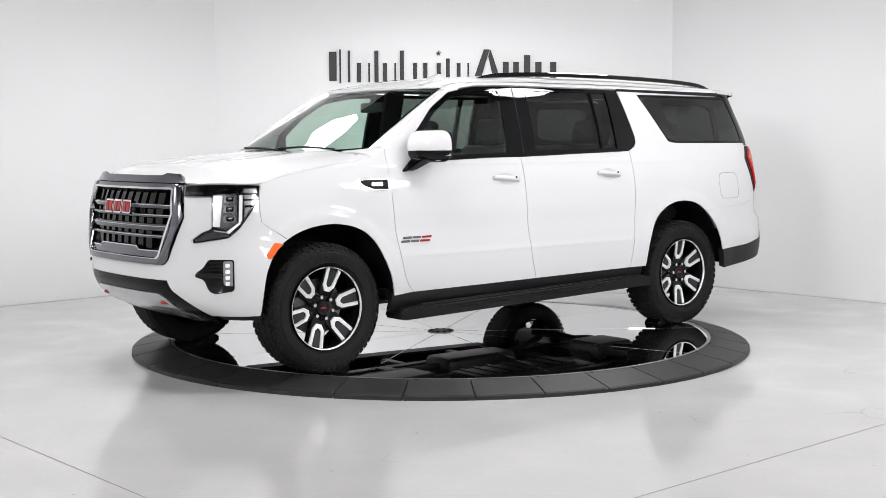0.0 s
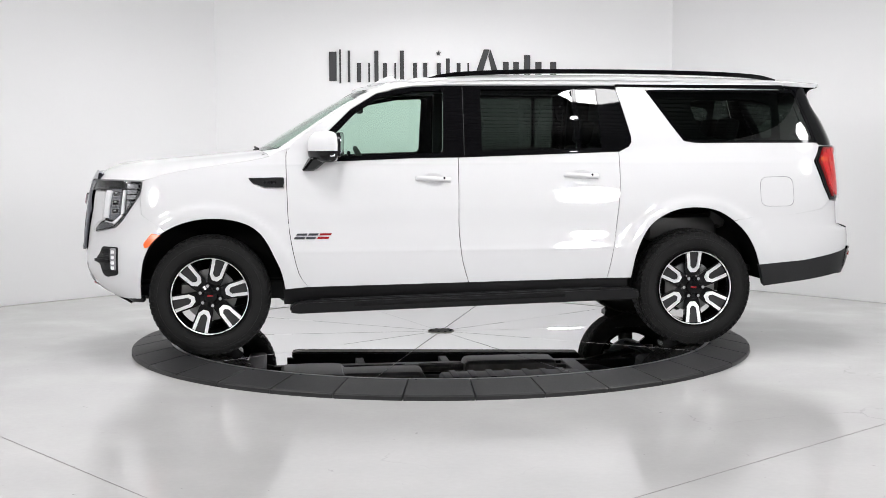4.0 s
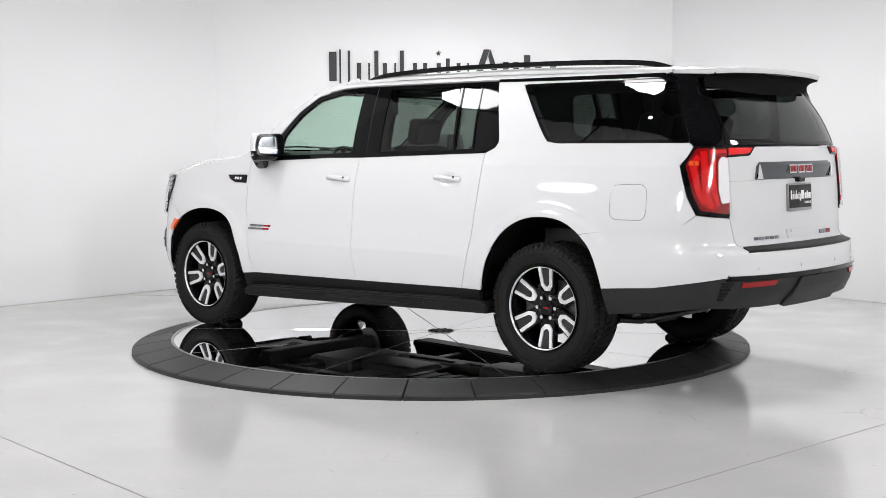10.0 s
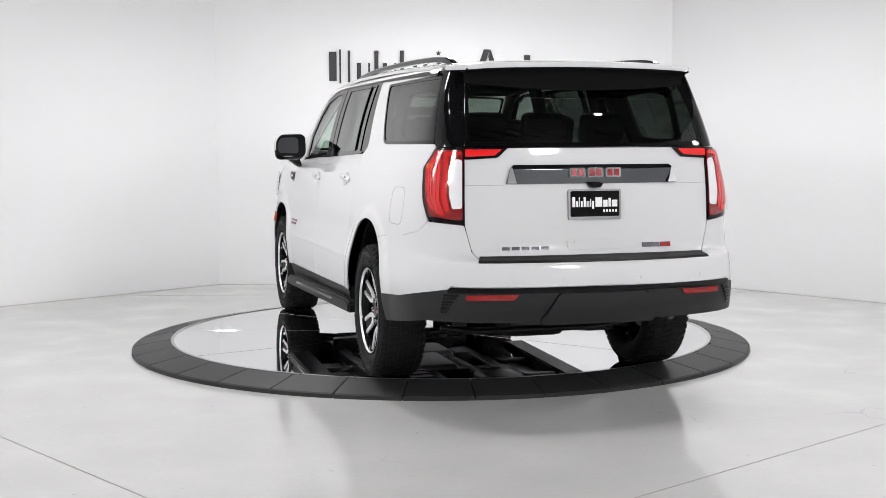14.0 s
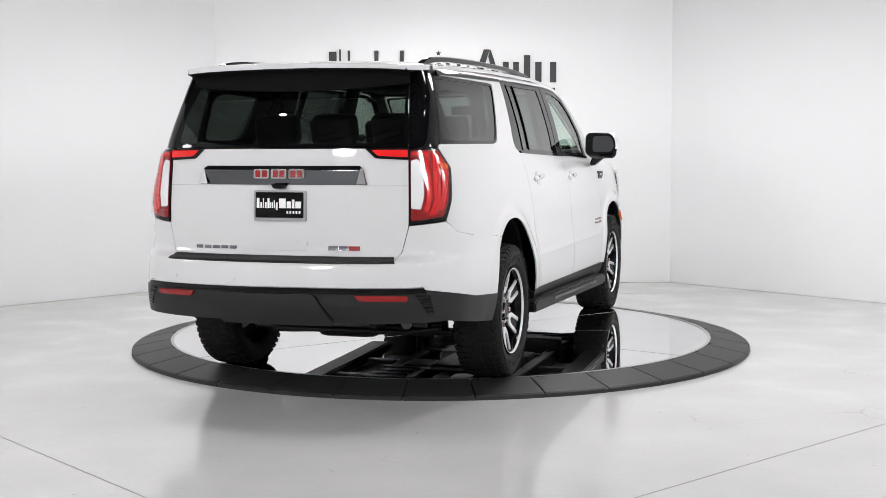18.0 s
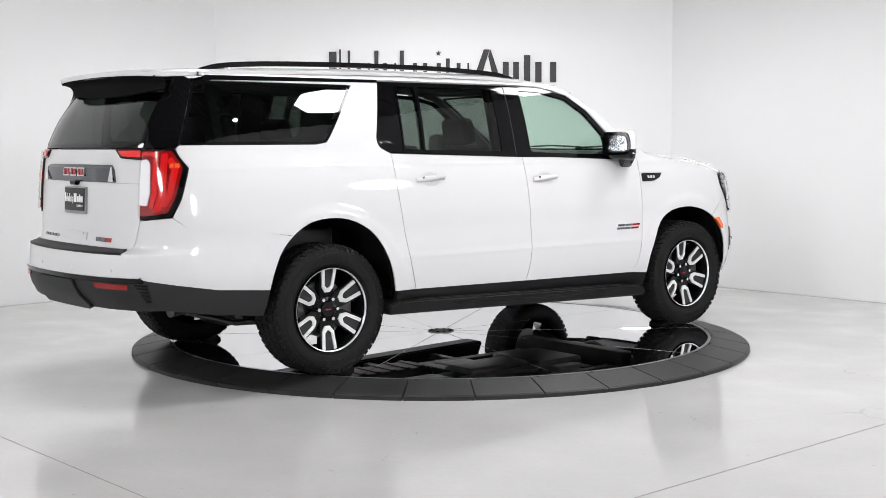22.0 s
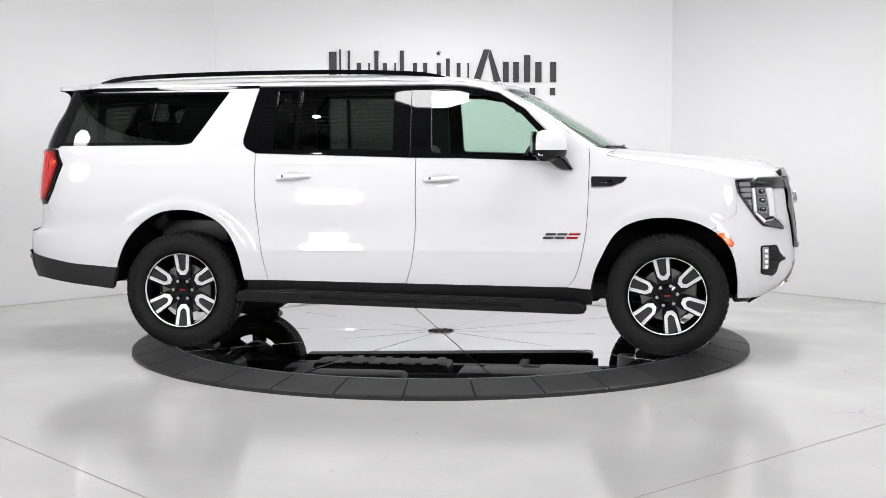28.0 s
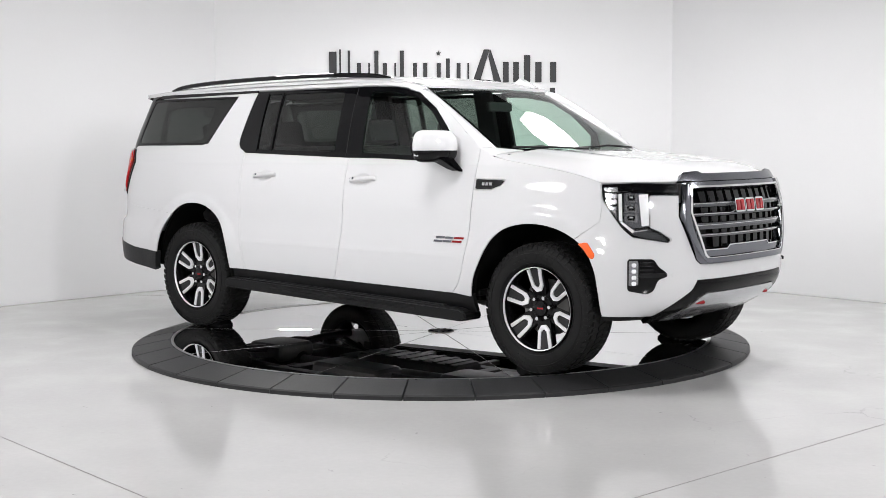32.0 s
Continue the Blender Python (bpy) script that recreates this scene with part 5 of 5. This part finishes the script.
def wheel(x, y, m, turn=0):
    """One wheel; m is +1 on the left side. Built about its own centre, axis along y."""
    w = new("wheel")
    w.parent = car
    w.location = (x, y, .412)
    bm = bmesh.new()
    prof = [(.268, .105), (.275, .122), (.30, .136), (.335, .142), (.365, .138), (.388, .126), (.401, .110), (.4075, .06), (.4085, 0)]
    prof = [(r, m * a) for r, a in prof] + [(r, -m * a) for r, a in prof[-2::-1]] + [(.262, -m * .10), (.262, m * .10)]
    lathe(bm, prof, 96)
    for r0 in (.287, .349):
        lathe(bm, [(r0, m * .128), (r0 + .003, m * (.1335 if r0 < .3 else .1435)), (r0 + .006, m * .128)], 96)
    tyre = part("tyre", bm, RUBBER, w, "black all-terrain tyre", smooth=40)
    # tread blocks in five rows, lugs on the shoulder, plain bars where the sidewall is lettered
    for row, (n, shift) in enumerate(((52, 0), (58, .5), (58, 0), (58, .5), (52, 0))):
        for k in range(n):
            o = new("tread_block", TREAD[row][k % 3])
            o.parent = w
            o.rotation_euler = (0, -2 * math.pi * (k + shift) / n, 0)
    for k in range(60):
        o = new("shoulder_lug", LUG[0 if m > 0 else 1])
        o.parent = w
        o.rotation_euler = (0, 2 * math.pi * k / 60, 0)
    for k0 in (60, 240):
        for k in range(8):
            o = new("sidewall_bar", SIDEBAR[0 if m > 0 else 1])
            o.parent = w
            o.rotation_euler = (0, radians(k0 + 7.5 * k), 0)
    # rim barrel and lip
    bm = bmesh.new()
    lathe(bm, [(.270, m * .108), (.262, m * .118), (.255, m * .106), (.250, m * .05), (.245, -m * .10), (.268, -m * .11), (.268, m * .08)], 72)
    rim = part("rim", bm, WBLACK, w, "gloss black rim with machined double spokes")
    bm = bmesh.new()
    lathe(bm, [(.272, m * .118), (.268, m * .130), (.263, m * .129), (.259, m * .104), (.265, m * .104)], 72)
    part("rim_lip", bm, WBLACK, w)
    bm = bmesh.new()
    lathe(bm, [(.2625, m * .1285), (.2625, m * .131), (.2575, m * .127), (.2560, m * .118), (.259, m * .118)], 72)
    part("lip_edge", bm, MACHINED, w)

    def at(u, v, d):
        return lambda a, b, q: (a * math.cos(u) - b * math.sin(u), m * (v + q * d), a * math.sin(u) + b * math.cos(u))

    for k in range(6):
        u = radians(90 + turn + 60 * k)
        c, s = math.cos(u), math.sin(u)

        def place(r, b, q):
            # spokes dish inward towards the hub
            dish = .098 - .030 * (1 - min(1, r / .25)) ** 1.2 * 1.6
            return (r * c - b * s, m * (dish + q), r * s + b * c)
        bm = bmesh.new()
        # black spoke body
        prism(bm, [(.055, -.038), (.11, -.052), (.20, -.060), (.258, -.064), (.258, .064), (.20, .060), (.11, .052), (.055, .038)], lambda r, b, q: place(r, b, q - .045), .040)
        spoke = part("spoke", bm, WBLACK, w)
        # machined U on it
        bm = bmesh.new()
        U = [(.257, -.056), (.138, -.043), (.106, -.018), (.106, .018), (.138, .043), (.257, .056), (.257, .033), (.150, .023), (.134, .007), (.134, -.007), (.150, -.023), (.257, -.033)]
        ring_a = [bm.verts.new(place(r, b, -.006)) for r, b in U]
        ring_b = [bm.verts.new(place(r, b, .004)) for r, b in U]
        n = len(U)
        for i in range(n):
            bm.faces.new((ring_a[i], ring_a[(i + 1) % n], ring_b[(i + 1) % n], ring_b[i]))
        for i in range(5):
            for rr in (ring_a, ring_b):
                bm.faces.new((rr[i], rr[i + 1], rr[n - 2 - i], rr[n - 1 - i]))
        part("machined_face", bm, MACHINED, w, "bright machined face", smooth=0)
        # pocket: a dark slot plate inside the U
        bm = bmesh.new()
        prism(bm, [(.256, -.031), (.153, -.021), (.137, -.005), (.137, .005), (.153, .021), (.256, .031)], lambda r, b, q: place(r, b, q - .0055), .002)
        part("pocket", bm, CABIN, w)
        bm = bmesh.new()
        a2 = u + radians(30)
        p = Vector((.070 * math.cos(a2), m * .052, .070 * math.sin(a2)))
        cylinder(bm, p, p + Vector((0, m * .040, 0)), .015, .011, 12)
        part("lug_nut", bm, CHROME, w)
    bm = bmesh.new()
    lathe(bm, [(.002, m * .045), (.095, m * .045), (.090, m * .058), (.05, m * .070), (.046, m * .086), (.002, m * .088)], 36)
    cap = part("hub_cap", bm, WBLACK, w)
    bm = bmesh.new()
    box(bm, -.021, .021, m * .086 if m > 0 else -.0905, .0905 if m > 0 else m * .086, -.005, .005, .002)
    part("cap_mark", bm, RED, w)
    # brake
    bm = bmesh.new()
    lathe(bm, [(.06, m * .012), (.178, m * .012), (.178, -m * .016), (.06, -m * .016)], 48)
    part("brake_disc", bm, DISC, w, "bare iron brake disc")
    bm = bmesh.new()
    box(bm, .10, .20, -.055, .045, -.08, .08, .015)
    part("brake_caliper", bm, CASTING, w, "grey brake caliper")
    return w


for x in (1.703, -1.703):
    for m in (1, -1):
        wheel(x, m * .862, m, (17 if m > 0 else 10) if x > 0 else 0)
        # wheel-well liner
        bm = bmesh.new()
        pr = []
        hx, rr = x - (.02 if x > 0 else 0), .535
        for k in range(25):
            a = math.pi * k / 24
            pr.append((hx + rr * math.cos(a) * .96, .46 + rr * math.sin(a)))
        lo = [bm.verts.new((u, m * .56, v)) for u, v in pr]
        hi = [bm.verts.new((u, m * .930, v)) for u, v in pr]
        hi2 = [bm.verts.new((u + (u - hx) * .03, m * .938, v + (v - .46) * .03)) for u, v in pr]
        for k in range(24):
            bm.faces.new((lo[k], lo[k + 1], hi[k + 1], hi[k]))
            bm.faces.new((hi[k], hi[k + 1], hi2[k + 1], hi2[k]))
        bm.faces.new(lo)
        part("wheel_liner", bm, LINER, car, "black wheel-arch liner")

# ---------- underside ----------
bm = bmesh.new()
box(bm, -2.62, 2.20, -.56, .56, .47, .50, .005)
box(bm, -1.20, 1.20, -.93, .93, .45, .49, .01)
box(bm, -2.60, -2.20, -.70, .70, .50, .54, .01)
part("floor_pan", bm, CHASSIS, car, "black underbody pan")
for m in (1, -1):
    bm = bmesh.new()
    box(bm, -2.10, 1.98, m * .52 - .05, m * .52 + .05, .34, .47, .015)
    part("frame_rail", bm, CHASSIS, car, "black chassis rail")
for x in (-1.1, .2, 1.1, 1.9):
    bm = bmesh.new()
    box(bm, x - .06, x + .06, -.50, .50, .33, .43, .015)
    part("cross_member", bm, CHASSIS, car)
for x in (1.703, -1.703):
    bm = bmesh.new()
    cylinder(bm, (x, -.72, .40), (x, .72, .40), .045)
    bmesh.ops.create_uvsphere(bm, u_segments=20, v_segments=12, radius=.14, matrix=Matrix.Translation((x, .05, .39)))
    part("axle", bm, CHASSIS, car)
    for m in (1, -1):
        bm = bmesh.new()
        tube(bm, [(x, m * .66, .30), (x + (.45 if x < 0 else -.40), m * .50, .36)], .03)
        tube(bm, [(x + .08, m * .60, .34), (x + .10, m * .52, .62)], .035)
        part("suspension_arm", bm, CHASSIS, car)
bm = bmesh.new()
tube(bm, [(1.2, -.22, .36), (.5, -.25, .34), (-.4, -.28, .34), (-1.3, -.30, .38), (-1.75, -.32, .52), (-2.2, -.45, .46), (-2.62, -.62, .44)], .032)
exhaust = part("exhaust_pipe", bm, CASTING, car, "dull metal exhaust pipe")
bm = bmesh.new()
box(bm, -.95, -.20, -.46, -.14, .27, .43, .07)
part("muffler", bm, CASTING, exhaust)
bm = bmesh.new()
box(bm, .75, 1.25, -.30, .30, .28, .46, .06)
box(bm, .15, .80, -.16, .18, .29, .46, .05)
part("gearbox", bm, CASTING, car, "grey gearbox and sump")
bm = bmesh.new()
box(bm, -1.05, .05, .16, .50, .29, .46, .05)
part("fuel_tank", bm, CHASSIS, car, "black fuel tank")
bm = bmesh.new()
cylinder(bm, (.2, .05, .38), (-1.6, .05, .40), .045)
part("drive_shaft", bm, CASTING, car)
bm = bmesh.new()
box(bm, 1.45, 2.30, -.45, .45, .34, .37, .012)
part("front_shield", bm, CHASSIS, car, "black engine undershield")
bm = bmesh.new()
cylinder(bm, (-2.35, 0, .44), (-2.35, 0, .62), .33, seg=32)
part("spare_wheel", bm, RUBBER, car)
bm = bmesh.new()
box(bm, -2.78, -2.40, -.05, .05, .455, .53, .01)
box(bm, -2.62, -2.54, -.50, .50, .47, .54, .015)
part("tow_receiver", bm, CHASSIS, car, "black tow receiver under the bumper")

for m in (1, -1):
    bm = bmesh.new()
    box(bm, -1.15, 1.15, m * .74 - .13, m * .74 + .13, .405, .455, .02)
    part("side_shield", bm, CHASSIS, car, "black underbody side shield")
    bm = bmesh.new()
    tube(bm, [(1.0, m * .60, .395), (.2, m * .62, .390), (-.9, m * .60, .395), (-1.3, m * .58, .43)], .010, 6)
    tube(bm, [(.8, m * .635, .395), (-.1, m * .65, .392), (-.8, m * .635, .395)], .007, 6)
    part("brake_line", bm, CASTING, car)
    for x in (-.8, -.1, .6):
        bm = bmesh.new()
        box(bm, x - .035, x + .035, m * .60, m * .90, .345, .385, .01)
        part("board_bracket", bm, CASTING, car)
for k in range(7):
    bm = bmesh.new()
    box(bm, -.92 + k * .14, -.87 + k * .14, .18, .48, .282, .30, .008)
    part("tank_rib", bm, CHASSIS, car)
for x0, x1, y0, y1, z0 in ((.80, 1.10, -.46, -.33, .31), (1.25, 1.44, .05, .42, .33), (-1.30, -1.08, .20, .46, .34), (.30, .62, .24, .46, .33)):
    bm = bmesh.new()
    box(bm, x0, x1, y0, y1, z0, z0 + .12, .03)
    part("drive_casing", bm, CASTING, car, "cast metal drive-train casing")

for m in (1, -1):
    bm = bmesh.new()
    tube(bm, [(-1.66, m * .70, .25), (-1.72, m * .48, .255), (-1.76, m * .22, .285)], .034)
    tube(bm, [(-1.90, m * .66, .29), (-1.93, m * .24, .31)], .022)
    part("lower_arm", bm, CHASSIS, car, "black lower suspension arm")
    bm = bmesh.new()
    cylinder(bm, (-1.80, m * .56, .24), (-1.78, m * .53, .58), .045, .055, 14)
    part("damper", bm, CHASSIS, car)
    bm = bmesh.new()
    tube(bm, [(1.66, m * .70, .25), (1.62, m * .46, .27), (1.55, m * .30, .30)], .034)
    part("lower_arm", bm, CHASSIS, car, "black lower suspension arm")
bm = bmesh.new()
box(bm, -2.02, -1.58, -.20, .20, .245, .40, .07)
part("rear_differential", bm, CASTING, car, "grey rear differential housing")
bm = bmesh.new()
tube(bm, [(-2.02, -.62, .33), (-2.05, -.40, .30), (-2.05, .40, .30), (-2.02, .62, .33)], .018)
part("sway_bar", bm, CHASSIS, car)

# added bar: keeps the bright wall under the bumper out of the deck mirror
bm = bmesh.new()
box(bm, 1.36, 1.50, -.60, .60, .235, .42, .03)
part("front_cross_member", bm, CHASSIS, car, "black bar added under the front to block light")

# ---------- cabin ----------
def seat(x, y, w=.52):
    s = new("seat")
    s.parent = car
    s.location = (x, y, .72)
    bm = bmesh.new()
    box(bm, -.26, .28, -w / 2, w / 2, 0, .20, .06)
    part("cushion", bm, LEATHER, s)
    bm = bmesh.new()
    box(bm, -.07, .09, -w / 2, w / 2, .10, .72, .06, Matrix.Translation((-.22, 0, 0)) @ pose(0, 0, 0, 0, -14, 0))
    part("backrest", bm, LEATHER, s)
    n = 1 if w < .7 else 3
    for k in range(n):
        yy = 0 if n == 1 else (-.38 + .38 * k)
        bm = bmesh.new()
        box(bm, -.06, .05, yy - .14, yy + .14, .74, .93, .05, Matrix.Translation((-.20, 0, 0)) @ pose(0, 0, 0, 0, -14, 0))
        part("headrest", bm, LEATHER, s)
    tagged(s, "black leather seat with headrest")


for y in (.42, -.42):
    seat(.22, y)
    seat(-.80, y)
seat(-1.72, 0, 1.30)
bm = bmesh.new()
pts = [(.70, 1.05), (.72, 1.30), (.84, 1.365), (1.20, 1.375), (1.36, 1.33), (1.30, .95), (.95, .80)]
prism(bm, pts, lambda u, v, w: (u, w - .84, v), 1.68)
bmesh.ops.bevel(bm, geom=bm.edges[:], offset=.02, segments=2, affect="EDGES")
dash = part("dashboard", bm, CABIN, car, "dark dashboard")
bm = bmesh.new()
box(bm, .70, .72, -.16, .16, 1.18, 1.38, .01)
part("screen", bm, GBLACK, dash)
bm = bmesh.new()
cr = [(.185 + .016 * math.cos(a), .016 * math.sin(a)) for a in [k * math.pi / 4 for k in range(8)]]
lathe(bm, cr, 40, "z")
box(bm, -.18, .18, -.02, .02, -.015, .01)
box(bm, -.07, .07, -.06, .06, -.02, .015, .01)
bmesh.ops.transform(bm, matrix=Matrix.Translation((.60, .42, 1.235)) @ pose(0, 0, 0, 0, -65, 0), verts=bm.verts)
part("steering_wheel", bm, CABIN, car, "black steering wheel")
bm = bmesh.new()
box(bm, .60, .64, -.13, .13, 1.66, 1.73, .015)
part("rear_view_mirror", bm, CABIN, car)
bm = bmesh.new()
box(bm, -2.45, .34, -.64, .64, 1.835, 1.850, .005)
part("headliner", bm, CABIN, car)
for m in (1, -1):
    bm = bmesh.new()
    box(bm, -1.12, 1.05, m * .855 - .02, m * .855 + .02, .50, 1.30, .01)
    part("door_card", bm, CABIN, car)
    bm = bmesh.new()
    box(bm, -2.30, -1.13, m * .815 - .02, m * .815 + .02, 1.06, 1.38, .01)
    part("side_card", bm, CABIN, car)
    for x0, x1 in ((-.19, -.02), (-1.32, -1.14)):
        bm = bmesh.new()
        a = [(x0, m * .845, 1.30), (x1, m * .845, 1.30), (x1, m * .71, 1.85), (x0, m * .71, 1.85)]
        b = [(p[0], p[1] - m * .04, p[2]) for p in a]
        va, vb = [bm.verts.new(p) for p in a], [bm.verts.new(p) for p in b]
        for i in range(4):
            bm.faces.new((va[i], va[(i + 1) % 4], vb[(i + 1) % 4], vb[i]))
        bm.faces.new(va)
        bm.faces.new(vb[::-1])
        part("pillar_trim", bm, CABIN, car)
hole = fillet(side([(-1.72, 1.755), (-1.80, 1.49), (-2.02, 1.47), (-2.34, 1.47), (-2.36, 1.74), (-2.2, 1.765)]), .06)
both("quarter_trim", [fillet(side([(-1.40, 1.82), (-1.66, 1.43), (-2.40, 1.43), (-2.42, 1.82)]), .02), hole], CABIN, car, lift=-.065, depth=.02)
for name, x0, x1, w, z0, z1 in (("gate_trim", -2.72, -2.66, .62, .85, 1.36), ("bulkhead_trim", 1.10, 1.16, .86, .50, 1.30)):
    bm = bmesh.new()
    box(bm, x0, x1, -w, w, z0, z1, .01)
    part(name, bm, CABIN, car)
bm = bmesh.new()
box(bm, -1.15, 1.12, -.88, .88, .505, .70, .01)
box(bm, -2.60, -1.151, -.52, .52, .505, .70, .01)
part("cabin_floor", bm, CABIN, car)

# the greenhouse stands a finger's width higher than the lower body's measures give
def raise_upper(o):
    v = np.empty(len(o.data.vertices) * 3)
    o.data.vertices.foreach_get("co", v)
    z = v[2::3]
    k = np.clip((z - .95) / .40, 0, 1)
    v[2::3] = z + .013 * k * k * (3 - 2 * k)
    o.data.vertices.foreach_set("co", v)
    o.data.update()


for o in car.children_recursive:
    if o.type == "MESH" and o.parent.location.length == 0:
        raise_upper(o)

# ---------- wheel stops on the deck ----------
for x, y, a in ((1.703, .85, 0), (1.703, -.85, 0), (-1.703, .85, 0), (-1.703, -.85, 0)):
    bm = bmesh.new()
    prism(bm, [(.06, 0), (.21, 0), (.21, .014), (.17, .045), (.12, .036), (.08, .008)], lambda u, v, w: (OFF.x + x - u * math.copysign(1, x), OFF.y + y - .07 + w, ZD + v), .14)
    part("wheel_stop", bm, CHINB, turntable, "dark angled wheel stop")

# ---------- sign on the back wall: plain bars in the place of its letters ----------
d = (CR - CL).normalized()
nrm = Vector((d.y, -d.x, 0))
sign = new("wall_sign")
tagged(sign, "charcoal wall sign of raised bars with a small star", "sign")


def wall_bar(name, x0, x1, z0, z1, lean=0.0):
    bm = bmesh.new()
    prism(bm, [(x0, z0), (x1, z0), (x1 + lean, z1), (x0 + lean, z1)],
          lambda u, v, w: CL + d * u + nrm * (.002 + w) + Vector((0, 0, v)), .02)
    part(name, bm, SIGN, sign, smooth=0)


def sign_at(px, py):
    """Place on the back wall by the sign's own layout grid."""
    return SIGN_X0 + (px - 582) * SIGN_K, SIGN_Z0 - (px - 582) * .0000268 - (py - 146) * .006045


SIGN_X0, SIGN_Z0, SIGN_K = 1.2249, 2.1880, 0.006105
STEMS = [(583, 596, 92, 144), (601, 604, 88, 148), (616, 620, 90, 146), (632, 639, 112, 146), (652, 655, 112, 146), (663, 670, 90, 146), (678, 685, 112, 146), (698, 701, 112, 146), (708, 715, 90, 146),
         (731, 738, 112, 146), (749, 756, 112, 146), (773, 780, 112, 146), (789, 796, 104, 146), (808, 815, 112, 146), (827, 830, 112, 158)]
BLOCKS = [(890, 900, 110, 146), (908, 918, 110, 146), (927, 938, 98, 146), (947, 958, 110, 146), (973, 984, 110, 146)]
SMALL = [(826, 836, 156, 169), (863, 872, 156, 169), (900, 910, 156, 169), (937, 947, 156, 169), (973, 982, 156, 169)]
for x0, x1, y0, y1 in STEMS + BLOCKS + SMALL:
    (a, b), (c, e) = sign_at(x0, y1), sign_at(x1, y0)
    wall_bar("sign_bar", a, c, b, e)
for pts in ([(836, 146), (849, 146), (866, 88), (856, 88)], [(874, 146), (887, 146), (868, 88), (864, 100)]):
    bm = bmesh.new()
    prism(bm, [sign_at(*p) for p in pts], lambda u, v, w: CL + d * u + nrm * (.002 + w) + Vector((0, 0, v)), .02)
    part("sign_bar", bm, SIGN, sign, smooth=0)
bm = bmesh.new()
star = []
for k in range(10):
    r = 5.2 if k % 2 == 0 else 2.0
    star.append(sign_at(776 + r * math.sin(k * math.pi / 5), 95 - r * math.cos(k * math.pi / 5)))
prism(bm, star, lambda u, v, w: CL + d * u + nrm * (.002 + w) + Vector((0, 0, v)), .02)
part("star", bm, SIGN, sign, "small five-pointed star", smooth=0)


# ---------- what moves ----------
def motions():
    deck, body = [], []
    for k in range(33):
        t = float(k)
        turn = Matrix.Rotation(radians(spin(k)), 4, "Z")
        deck.append((t, turn))
        body.append((t, turn @ Matrix.Translation(OFF) @ Matrix.Rotation(radians(-.0835), 4, "Z")))
    walk(turntable, deck)
    walk(car, body)


motions()
